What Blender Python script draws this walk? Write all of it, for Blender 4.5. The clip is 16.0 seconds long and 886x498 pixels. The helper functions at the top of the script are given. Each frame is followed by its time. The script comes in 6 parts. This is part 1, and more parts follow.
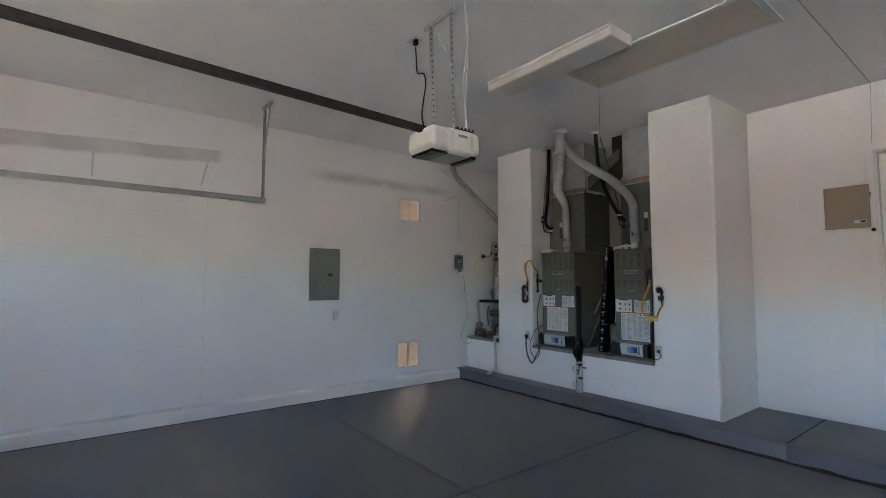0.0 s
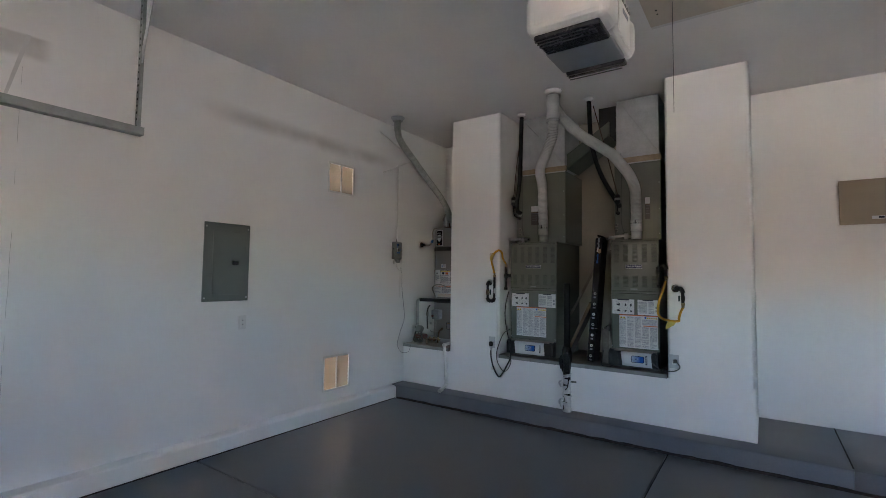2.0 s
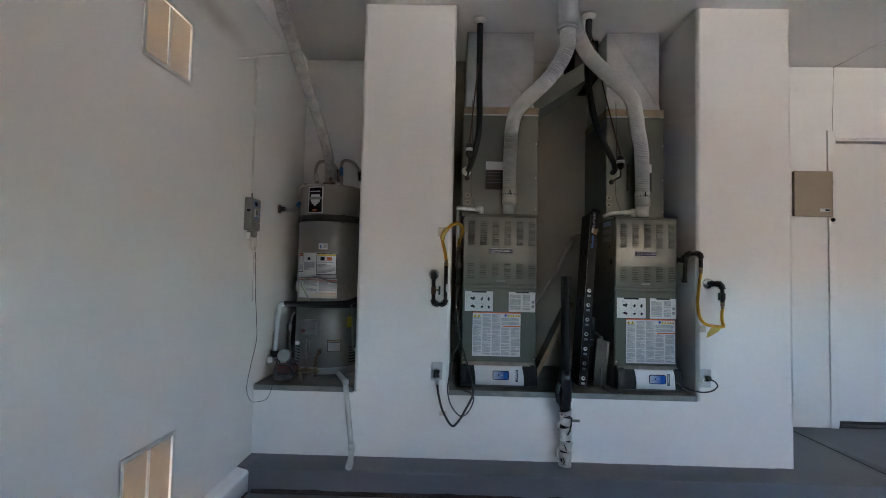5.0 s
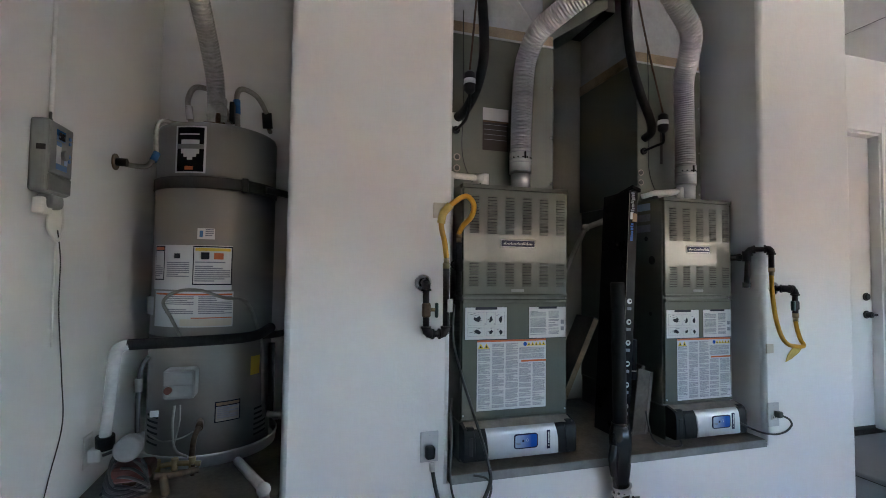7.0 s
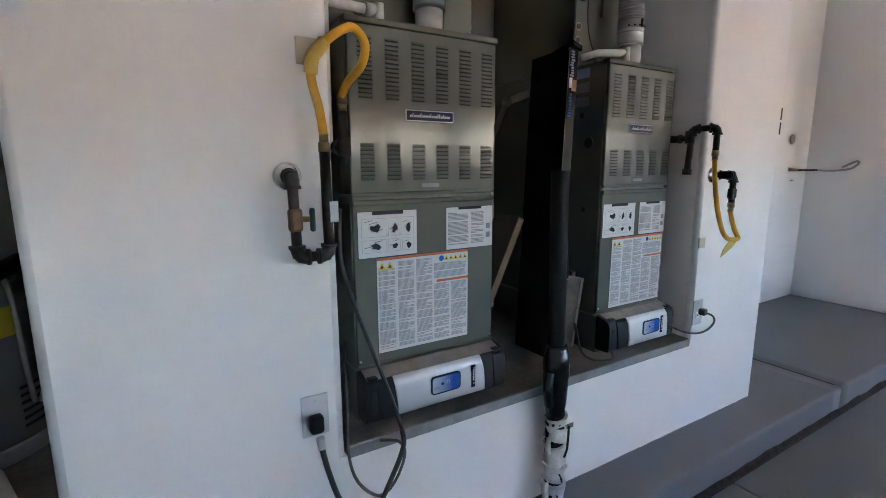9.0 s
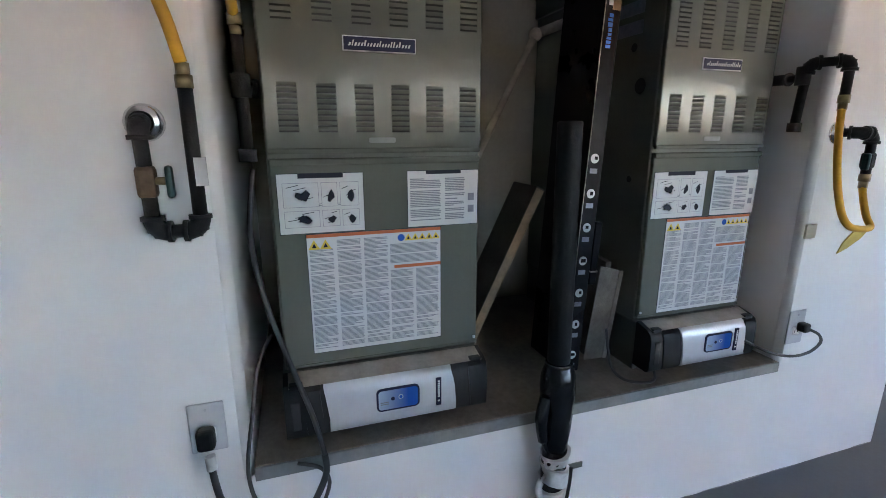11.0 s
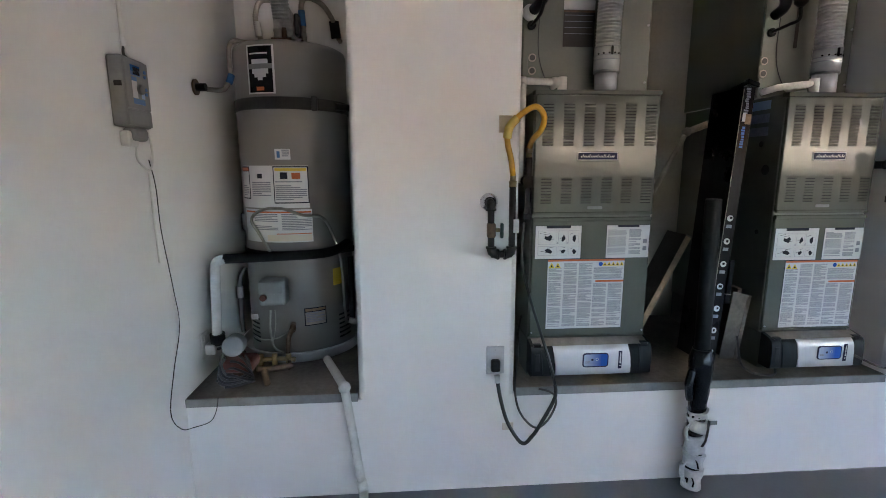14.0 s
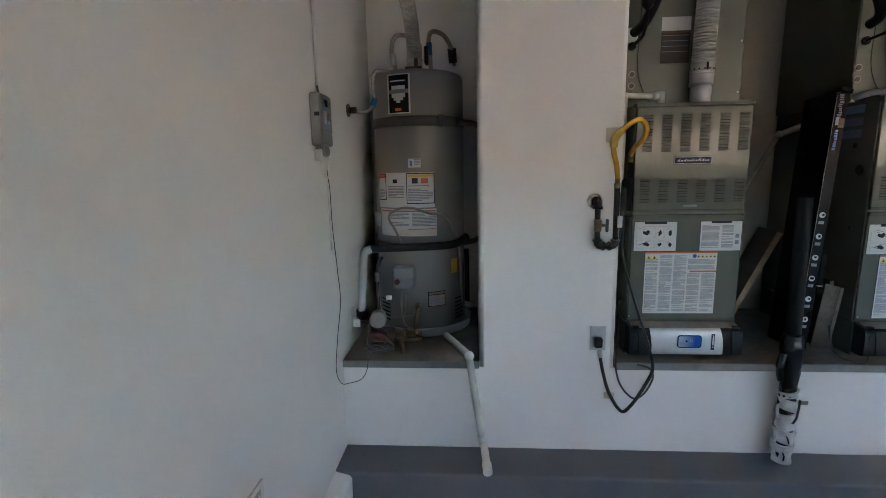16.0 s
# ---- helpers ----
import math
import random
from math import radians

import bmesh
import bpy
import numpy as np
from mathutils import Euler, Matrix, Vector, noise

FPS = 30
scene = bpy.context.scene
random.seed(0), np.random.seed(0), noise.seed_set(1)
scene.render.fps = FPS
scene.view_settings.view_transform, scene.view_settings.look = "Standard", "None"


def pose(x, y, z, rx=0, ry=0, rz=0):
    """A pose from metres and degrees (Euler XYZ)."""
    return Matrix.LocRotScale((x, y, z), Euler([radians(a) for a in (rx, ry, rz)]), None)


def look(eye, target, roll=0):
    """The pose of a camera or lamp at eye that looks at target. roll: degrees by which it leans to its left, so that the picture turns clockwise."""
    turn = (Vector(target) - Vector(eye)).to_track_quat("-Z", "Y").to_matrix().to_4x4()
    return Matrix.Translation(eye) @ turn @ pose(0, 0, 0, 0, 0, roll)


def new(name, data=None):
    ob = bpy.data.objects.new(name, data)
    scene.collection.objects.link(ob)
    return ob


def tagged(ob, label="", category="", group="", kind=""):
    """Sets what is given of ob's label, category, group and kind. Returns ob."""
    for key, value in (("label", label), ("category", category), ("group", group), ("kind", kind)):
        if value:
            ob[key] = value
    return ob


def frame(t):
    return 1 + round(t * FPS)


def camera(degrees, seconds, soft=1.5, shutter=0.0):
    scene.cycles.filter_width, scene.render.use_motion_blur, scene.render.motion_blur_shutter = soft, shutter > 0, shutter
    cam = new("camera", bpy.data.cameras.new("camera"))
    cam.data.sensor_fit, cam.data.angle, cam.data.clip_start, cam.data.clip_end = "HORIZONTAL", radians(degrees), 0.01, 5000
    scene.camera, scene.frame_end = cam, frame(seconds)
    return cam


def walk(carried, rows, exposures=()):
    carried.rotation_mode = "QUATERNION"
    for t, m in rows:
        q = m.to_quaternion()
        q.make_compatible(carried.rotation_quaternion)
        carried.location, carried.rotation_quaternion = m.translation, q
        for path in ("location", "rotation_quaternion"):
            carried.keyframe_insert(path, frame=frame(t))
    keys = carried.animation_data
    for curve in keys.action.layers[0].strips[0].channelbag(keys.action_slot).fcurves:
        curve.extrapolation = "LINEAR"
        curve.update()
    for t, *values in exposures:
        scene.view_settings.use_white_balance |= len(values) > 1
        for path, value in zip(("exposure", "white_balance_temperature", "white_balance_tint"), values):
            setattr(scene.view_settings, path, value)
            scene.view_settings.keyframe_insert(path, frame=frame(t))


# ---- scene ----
cam = camera(87.2, 16.0, soft=0.9)
METRES, EYE, TILT, LEAN, TURN = 8.9, 1.4, 0.0, 0.0, -37.6
ROWS = [
    (0.0, 0.0, 0.0, 0.0, -0.01, 3.99, -0.08),
    (0.5, -0.0285, 0.0404, 0.0, -5.27, 3.71, -0.3),
    (1.0, -0.0548, 0.0834, -0.0002, -10.23, 3.63, -0.42),
    (1.5, -0.0793, 0.129, -0.0002, -14.2, 3.53, -0.56),
    (2.0, -0.1043, 0.1733, -0.0003, -17.91, 3.32, -0.77),
    (2.5, -0.1167, 0.2225, 0.0022, -24.11, 3.14, -0.68),
    (3.0, -0.1329, 0.2689, 0.0025, -31.2, 3.09, -0.7),
    (3.5, -0.1402, 0.3198, -0.0014, -37.13, 3.17, -0.88),
    (4.0, -0.1488, 0.3702, -0.0038, -41.37, 2.93, -1.08),
    (6.5, -0.0916, 0.5832, -0.0019, -65.93, 2.47, -1.06),
    (7.0, -0.0656, 0.6071, -0.0013, -68.71, 2.51, -0.83),
    (7.5, -0.0368, 0.6256, -0.0028, -71.5, 2.48, -0.61),
    (8.0, -0.0166, 0.6393, -0.0011, -76.09, 1.02, -0.51),
    (8.5, -0.0084, 0.6412, -0.0016, -80.54, -4.6, -0.04),
    (9.0, 0.0006, 0.6324, -0.0052, -83.15, -9.91, 0.24),
    (9.5, 0.0222, 0.6133, -0.0093, -81.74, -11.99, 0.53),
    (10.0, 0.046, 0.6071, -0.0112, -77.51, -13.2, 0.28),
    (12.5, 0.0363, 0.5865, 0.0038, -63.85, -12.27, -0.01),
    (13.0, 0.0013, 0.5845, 0.009, -61.18, -11.05, 0.11),
    (13.5, -0.03, 0.5792, 0.0074, -58.16, -10.22, 0.16),
    (14.0, -0.0534, 0.5967, 0.0068, -56.51, -9.86, 0.12),
    (14.5, -0.0765, 0.61, 0.009, -55.03, -9.73, 0.33),
    (15.0, -0.0952, 0.5982, 0.0089, -52.95, -9.68, 0.74),
    (15.5, -0.1011, 0.5939, 0.0088, -50.47, -9.54, 0.95),
    (16.0, -0.1013, 0.5935, 0.0092, -48.76, -9.62, 1.03),
]
walk(cam, [(t, pose(0, 0, EYE, TILT, LEAN, TURN) @ pose(METRES * x, METRES * y, METRES * z, 90 + pitch, roll, yaw)) for t, x, y, z, yaw, pitch, roll in ROWS], exposures=((0.0, 5.30, 6600, 12), (2.0, 5.23, 6600, 12), (4.0, 5.40, 6550, 11), (6.5, 5.72, 6500, 13), (8.0, 5.96, 6530, 14), (9.0, 6.05, 6600, 16), (10.0, 6.06, 6600, 16), (12.5, 6.20, 6700, 16), (14.0, 6.10, 6750, 15), (16.0, 5.66, 6800, 13)))


# ---- world, sun and sky ----
world = bpy.data.worlds.new("world")
scene.world = world
world.use_nodes = True
wn = world.node_tree
sky = wn.nodes.new("ShaderNodeTexSky")
sky.sky_type = "NISHITA"
sky.sun_disc = False
sky.dust_density, sky.ozone_density = 0.6, 2.5
sky.sun_elevation, sky.sun_rotation = radians(63), radians(153)
wn.links.new(sky.outputs["Color"], wn.nodes["Background"].inputs["Color"])
wn.nodes["Background"].inputs["Strength"].default_value = 0.15
sun_data = bpy.data.lights.new("sun", "SUN")
sun_data.energy, sun_data.angle, sun_data.color = 4.5, radians(0.5), (1.0, 0.94, 0.86)
sun = new("sun", sun_data)
sun.matrix_world = look((2.5, -5.0, 11.0), (0, 0, 0))

# ---- plan, in metres ----
FLOOR, STEP, LEDGE, CEIL = 0.0, 0.14, 0.588, 3.165
LEFT, RIGHT, BACK, FRONT, DOORWALL = 5.37, -0.63, 5.46, 4.60, -2.0
BAY = -4.9
P2R, P2L, P1R, P1L = 1.85, 2.475, 4.085, 4.71


# ---- materials ----
def material(name, color, rough=0.5, metal=0.0, var=0.08, scale=6.0, fine=90.0, bump=0.0, bump_scale=200.0, coat=0.0, tint=None, rough_var=0.1, piece=0.0):
    """Colour varied at two scales, roughness varied with it, and fine relief."""
    m = bpy.data.materials.new(name)
    m.use_nodes = True
    nt = m.node_tree
    b = nt.nodes["Principled BSDF"]
    co = nt.nodes.new("ShaderNodeTexCoord")
    n1, n2 = nt.nodes.new("ShaderNodeTexNoise"), nt.nodes.new("ShaderNodeTexNoise")
    n1.inputs["Scale"].default_value, n1.inputs["Detail"].default_value = scale, 5
    n2.inputs["Scale"].default_value, n2.inputs["Detail"].default_value = fine, 3
    for n in (n1, n2):
        nt.links.new(co.outputs["Object"], n.inputs["Vector"])
    add = nt.nodes.new("ShaderNodeMath")
    add.operation = "MULTIPLY_ADD"
    nt.links.new(n2.outputs["Fac"], add.inputs[0])
    add.inputs[1].default_value = 0.4
    nt.links.new(n1.outputs["Fac"], add.inputs[2])
    ramp = nt.nodes.new("ShaderNodeValToRGB")
    ramp.color_ramp.elements[0].position, ramp.color_ramp.elements[1].position = 0.4, 1.0
    c = Vector(color)
    d = Vector(tint) if tint else c * (1 - var * 2)
    u = c * (1 + var * 0.6)
    ramp.color_ramp.elements[0].color = (*d, 1)
    ramp.color_ramp.elements[1].color = (*[min(v, 0.95) for v in u], 1)
    nt.links.new(add.outputs[0], ramp.inputs["Fac"])
    out = ramp.outputs["Color"]
    if piece:
        info = nt.nodes.new("ShaderNodeObjectInfo")
        hsv = nt.nodes.new("ShaderNodeHueSaturation")
        ma = nt.nodes.new("ShaderNodeMapRange")
        ma.inputs["To Min"].default_value, ma.inputs["To Max"].default_value = 1 - piece, 1 + piece
        nt.links.new(info.outputs["Random"], ma.inputs["Value"])
        nt.links.new(ma.outputs["Result"], hsv.inputs["Value"])
        nt.links.new(out, hsv.inputs["Color"])
        out = hsv.outputs["Color"]
    nt.links.new(out, b.inputs["Base Color"])
    mr = nt.nodes.new("ShaderNodeMapRange")
    mr.inputs["To Min"].default_value, mr.inputs["To Max"].default_value = max(rough - rough_var, 0.03), min(rough + rough_var, 1)
    nt.links.new(n1.outputs["Fac"], mr.inputs["Value"])
    nt.links.new(mr.outputs["Result"], b.inputs["Roughness"])
    b.inputs["Metallic"].default_value = metal
    b.inputs["Coat Weight"].default_value = coat
    if bump:
        n3, bp = nt.nodes.new("ShaderNodeTexNoise"), nt.nodes.new("ShaderNodeBump")
        n3.inputs["Scale"].default_value, n3.inputs["Detail"].default_value = bump_scale, 4
        nt.links.new(co.outputs["Object"], n3.inputs["Vector"])
        bp.inputs["Strength"].default_value, bp.inputs["Distance"].default_value = bump, 0.004
        nt.links.new(n3.outputs["Fac"], bp.inputs["Height"])
        nt.links.new(bp.outputs["Normal"], b.inputs["Normal"])
    return m


M = {}
M["wall"] = material("white_wall_paint", (0.80, 0.79, 0.77), 0.55, var=0.02, scale=1.3, fine=30, bump=0.22, bump_scale=60)
M["ceiling"] = material("ceiling_paint", (0.85, 0.84, 0.82), 0.7, var=0.03, scale=1.0, fine=40, bump=0.4, bump_scale=50)
M["floor"] = material("grey_floor_paint", (0.115, 0.117, 0.122), 0.46, var=0.12, scale=1.6, fine=60, bump=0.12, bump_scale=90, piece=0.03)
M["step"] = material("grey_step_paint", (0.135, 0.138, 0.15), 0.5, var=0.1, scale=2.5, fine=70, bump=0.25, bump_scale=45)
M["gap"] = material("dark_joint", (0.02, 0.018, 0.016), 0.9, var=0.3, scale=20)
M["grey_steel"] = material("grey_green_enamel", (0.125, 0.134, 0.110), 0.16, metal=0.06, var=0.05, scale=3, fine=120, bump=0.02, bump_scale=300, rough_var=0.03)
M["grey_steel_side"] = material("dusty_grey_steel", (0.13, 0.135, 0.115), 0.5, metal=0.3, var=0.15, scale=5, fine=150)
M["coil"] = material("coil_cabinet_steel", (0.135, 0.142, 0.12), 0.42, metal=0.35, var=0.08, scale=4, fine=120)
M["galv"] = material("galvanised_steel", (0.50, 0.51, 0.52), 0.42, metal=0.6, var=0.12, scale=9, fine=60, bump=0.05)
M["alu"] = material("aluminium_duct", (0.62, 0.62, 0.60), 0.36, metal=0.8, var=0.08, scale=14, fine=80, bump=0.12, bump_scale=50)
# near-black painted on pieces that stand for shaded holes, slots and recesses
M["dark_void"] = material("void_shade", (0.03, 0.03, 0.03), 0.9, var=0.2)
M["concrete"] = material("concrete", (0.58, 0.50, 0.40), 0.85, var=0.15, scale=1.5, fine=40, bump=0.3)
M["drywall"] = material("bare_drywall", (0.40, 0.36, 0.30), 0.85, var=0.1, scale=3, fine=60)
M["tan"] = material("tan_stucco", (0.52, 0.42, 0.32), 0.9, var=0.08, scale=3, fine=80, bump=0.5)
M["stand"] = material("stand_top", (0.21, 0.18, 0.15), 0.85, var=0.3, scale=5, fine=60, bump=0.3)
M["cap"] = material("ledge_cap_steel", (0.24, 0.25, 0.24), 0.55, metal=0.3, var=0.2, scale=9, fine=60)
M["heater"] = material("heater_jacket", (0.215, 0.205, 0.187), 0.38, metal=0.25, var=0.04, scale=3, fine=100, bump=0.03)
M["door"] = material("white_door_paint", (0.80, 0.79, 0.77), 0.4, var=0.02, scale=2, fine=60)
M["black"] = material("black_plastic", (0.016, 0.016, 0.016), 0.5, var=0.2, scale=20)
M["beige"] = material("tan_enamel", (0.30, 0.245, 0.175), 0.42, var=0.05, scale=6, fine=150)
M["panel"] = material("panel_enamel", (0.135, 0.155, 0.145), 0.42, var=0.05, scale=5, fine=150)


def shadow_banded_wall():
    """White paint with two soft shadow bands painted into its colour."""
    m = material("shadow_banded_paint", (0.80, 0.79, 0.77), 0.55, var=0.02, scale=1.3, fine=30, bump=0.22, bump_scale=60)
    nt = m.node_tree
    b = nt.nodes["Principled BSDF"]
    base = b.inputs["Base Color"].links[0].from_socket
    co, sep = nt.nodes.new("ShaderNodeTexCoord"), nt.nodes.new("ShaderNodeSeparateXYZ")
    nt.links.new(co.outputs["Object"], sep.inputs[0])

    def step(src, a, c, lo=0.0, hi=1.0):
        n = nt.nodes.new("ShaderNodeMapRange")
        n.interpolation_type = "SMOOTHSTEP"
        for key, v in (("From Min", a), ("From Max", c), ("To Min", lo), ("To Max", hi)):
            n.inputs[key].default_value = v
        nt.links.new(src, n.inputs["Value"])
        return n.outputs["Result"]

    def calc(op, p, q):
        n = nt.nodes.new("ShaderNodeMath")
        n.operation = op
        for k, v in enumerate((p, q)):
            if isinstance(v, float):
                n.inputs[k].default_value = v
            else:
                nt.links.new(v, n.inputs[k])
        return n.outputs[0]
    mottle = nt.nodes.new("ShaderNodeTexNoise")
    mottle.inputs["Scale"].default_value, mottle.inputs["Detail"].default_value = 2.6, 4
    nt.links.new(co.outputs["Object"], mottle.inputs["Vector"])
    x = sep.outputs["X"]
    z = calc("ADD", sep.outputs["Z"], calc("MULTIPLY", mottle.outputs["Fac"], 0.05))
    z1 = calc("SUBTRACT", z, calc("MULTIPLY", x, 0.06))
    one = calc("MULTIPLY", calc("MULTIPLY", step(z1, 2.60, 2.65), step(z1, 2.75, 2.77, 1.0, 0.0)), step(x, 1.06, 1.15, 1.0, 0.0))
    two = calc("MULTIPLY", calc("MULTIPLY", step(z, 2.62, 2.73), step(z, 2.73, 2.84, 1.0, 0.0)), calc("MULTIPLY", step(x, 1.9, 2.5), step(x, 3.9, 4.5, 1.0, 0.0)))
    mask = calc("MULTIPLY", calc("MAXIMUM", one, two), step(mottle.outputs["Fac"], 0.25, 0.6, 0.35, 1.0))
    mix = nt.nodes.new("ShaderNodeMix")
    mix.data_type = "RGBA"
    nt.links.new(mask, mix.inputs[0])
    nt.links.new(base, mix.inputs[6])
    mix.inputs[7].default_value = (0.54, 0.52, 0.49, 1)
    nt.links.new(mix.outputs[2], b.inputs["Base Color"])
    return m


M["wall_left"] = shadow_banded_wall()


# ---- builders ----
def bm_box(x0, x1, y0, y1, z0, z1, bevel=0.0, seg=2, bm=None):
    own = bmesh.new()
    bmesh.ops.create_cube(own, size=1.0)
    for v in own.verts:
        v.co = Vector(((x0 + x1) / 2 + v.co.x * abs(x1 - x0), (y0 + y1) / 2 + v.co.y * abs(y1 - y0), (z0 + z1) / 2 + v.co.z * abs(z1 - z0)))
    if bevel:
        bmesh.ops.bevel(own, geom=own.edges[:], offset=bevel, segments=seg, affect="EDGES", profile=0.5)
    return merge(bm, own)


def merge(bm, own):
    if bm is None:
        return own
    me = bpy.data.meshes.new("tmp")
    own.to_mesh(me)
    own.free()
    bm.from_mesh(me)
    bpy.data.meshes.remove(me)
    return bm


def sweep(points, radius, sides=12, ribs=0.0, pitch=0.012, smooth=True, bm=None, closed_ends=True):
    """A round pipe along points; the bends are rounded by a spline; ribs makes a corrugated skin."""
    pts = [Vector(p) for p in points]
    line = []
    if smooth and len(pts) > 2:
        for i in range(len(pts) - 1):
            p0, p1, p2, p3 = pts[max(i - 1, 0)], pts[i], pts[i + 1], pts[min(i + 2, len(pts) - 1)]
            n = 10
            for k in range(n):
                t = k / n
                line.append(0.5 * ((2 * p1) + (p2 - p0) * t + (2 * p0 - 5 * p1 + 4 * p2 - p3) * t * t + (3 * p1 - p0 - 3 * p2 + p3) * t ** 3))
        line.append(pts[-1])
    else:
        line = pts
    if ribs:
        length = [0.0]
        for a, b in zip(line, line[1:]):
            length.append(length[-1] + (b - a).length)
        n = max(int(length[-1] / pitch * 2), 2)
        fine, j = [], 0
        for k in range(n + 1):
            s = length[-1] * k / n
            while j < len(line) - 2 and length[j + 1] < s:
                j += 1
            w = (s - length[j]) / max(length[j + 1] - length[j], 1e-6)
            fine.append(line[j].lerp(line[j + 1], min(w, 1)))
        line = fine
    own = bmesh.new()
    rings, up = [], None
    for i, p in enumerate(line):
        d = (line[min(i + 1, len(line) - 1)] - line[max(i - 1, 0)]).normalized()
        if up is None:
            up = d.orthogonal().normalized()
        up = (up - d * up.dot(d)).normalized()
        side = d.cross(up)
        r = radius[min(i * len(radius) // len(line), len(radius) - 1)] if isinstance(radius, (list, tuple)) else radius
        r += ribs * (1 if i % 2 else -1)
        rings.append([own.verts.new(p + (up * math.cos(a) + side * math.sin(a)) * r) for a in (2 * math.pi * k / sides for k in range(sides))])
    for a, b in zip(rings, rings[1:]):
        for k in range(sides):
            own.faces.new((a[k], a[(k + 1) % sides], b[(k + 1) % sides], b[k])).smooth = not ribs
    if closed_ends:
        own.faces.new(rings[0][::-1])
        own.faces.new(rings[-1])
    return merge(bm, own)


def bm_cyl(p, q, r, sides=24, r2=None, bm=None, bevel=0.0):
    """A cylinder or cone from p to q."""
    p, q = Vector(p), Vector(q)
    own = bmesh.new()
    bmesh.ops.create_cone(own, cap_ends=True, segments=sides, radius1=r, radius2=r if r2 is None else r2, depth=(q - p).length)
    if bevel:
        bmesh.ops.bevel(own, geom=[e for e in own.edges if abs(e.verts[0].co.z - e.verts[1].co.z) < 1e-6], offset=bevel, segments=3, affect="EDGES", profile=0.5)
    for f in own.faces:
        f.smooth = len(f.verts) == 4
    own.transform(Matrix.Translation((p + q) / 2) @ (q - p).to_track_quat("Z", "Y").to_matrix().to_4x4())
    return merge(bm, own)


def bm_lathe(cx, cy, profile, sides=48, bm=None):
    own = bmesh.new()
    rings = [[own.verts.new((cx + r * math.cos(2 * math.pi * k / sides), cy + r * math.sin(2 * math.pi * k / sides), z)) for k in range(sides)] for r, z in profile]
    for a, b in zip(rings, rings[1:]):
        for k in range(sides):
            own.faces.new((a[k], a[(k + 1) % sides], b[(k + 1) % sides], b[k])).smooth = True
    own.faces.new(rings[0][::-1])
    own.faces.new(rings[-1])
    return merge(bm, own)


def bm_ball(p, r, squash=(1, 1, 1), bm=None):
    own = bmesh.new()
    bmesh.ops.create_uvsphere(own, u_segments=16, v_segments=10, radius=r)
    for v in own.verts:
        v.co = Vector((v.co.x * squash[0], v.co.y * squash[1], v.co.z * squash[2])) + Vector(p)
    for f in own.faces:
        f.smooth = True
    return merge(bm, own)


BASE = {}


def mesh_object(name, bm, mat, base=(0, 0, 0)):
    bm.transform(Matrix.Translation(-Vector(base)))
    me = bpy.data.meshes.new(name)
    bm.to_mesh(me)
    bm.free()
    me.materials.append(mat)
    return new(name, me)


def structure(name, bm, mat, label, category):
    return tagged(mesh_object(name, bm, mat), label, category, kind="structure")


def thing(name, base, label, category, group=""):
    ob = new(name)
    ob.empty_display_size = 0.1
    ob.location = base
    BASE[ob.name] = base
    return tagged(ob, label, category, group)


def part(name, bm, mat, parent, label=""):
    base = BASE[parent.name]
    ob = mesh_object(name, bm, mat, base)
    ob.parent = parent
    BASE[ob.name] = base
    return tagged(ob, label) if label else ob


# ---- setting ----
T = 0.16
# left wall with two vent openings
VX0, VX1 = 3.375, 3.70
VLO, VHI = (0.26, 0.57), (2.245, 2.52)
bm = bm_box(DOORWALL - T, VX0, LEFT, LEFT + T, -0.2, CEIL + 0.2)
bm_box(VX1, BACK + T, LEFT, LEFT + T, -0.2, CEIL + 0.2, bm=bm)
bm_box(VX0, VX1, LEFT, LEFT + T, -0.2, VLO[0], bm=bm)
bm_box(VX0, VX1, LEFT, LEFT + T, VLO[1], VHI[0], bm=bm)
bm_box(VX0, VX1, LEFT, LEFT + T, VHI[1], CEIL + 0.2, bm=bm)
structure("wall_left", bm, M["wall_left"], "white painted drywall garage wall with two vent openings", "wall")
# back wall with the door opening
DY0, DY1, DZ = 0.14, 0.88, 2.555
bm = bm_box(BACK, BACK + T, DY1, LEFT, -0.2, CEIL + 0.2)
bm_box(BACK, BACK + T, DY0, DY1, DZ, CEIL + 0.2, bm=bm)
bm_box(BACK, BACK + T, RIGHT, DY0, -0.2, CEIL + 0.2, bm=bm)
structure("wall_back", bm, M["wall"], "white painted drywall wall with a door opening", "wall")
structure("wall_right", bm_box(4.30, BACK + T, RIGHT - T, RIGHT, -0.2, CEIL + 0.2), M["wall"], "plain white painted garage side wall", "wall")
# side bay out of view, kept so more light reaches the right side
structure("wall_bay_end", bm_box(4.30, 4.30 + T, BAY, RIGHT - T, -0.2, CEIL + 0.2), M["wall"], "plain white end wall of the unseen side bay", "wall")
structure("wall_bay_side", bm_box(DOORWALL - T, 4.30 + T, BAY - T, BAY, -0.2, CEIL + 0.2), M["wall"], "plain white side wall of the unseen side bay", "wall")
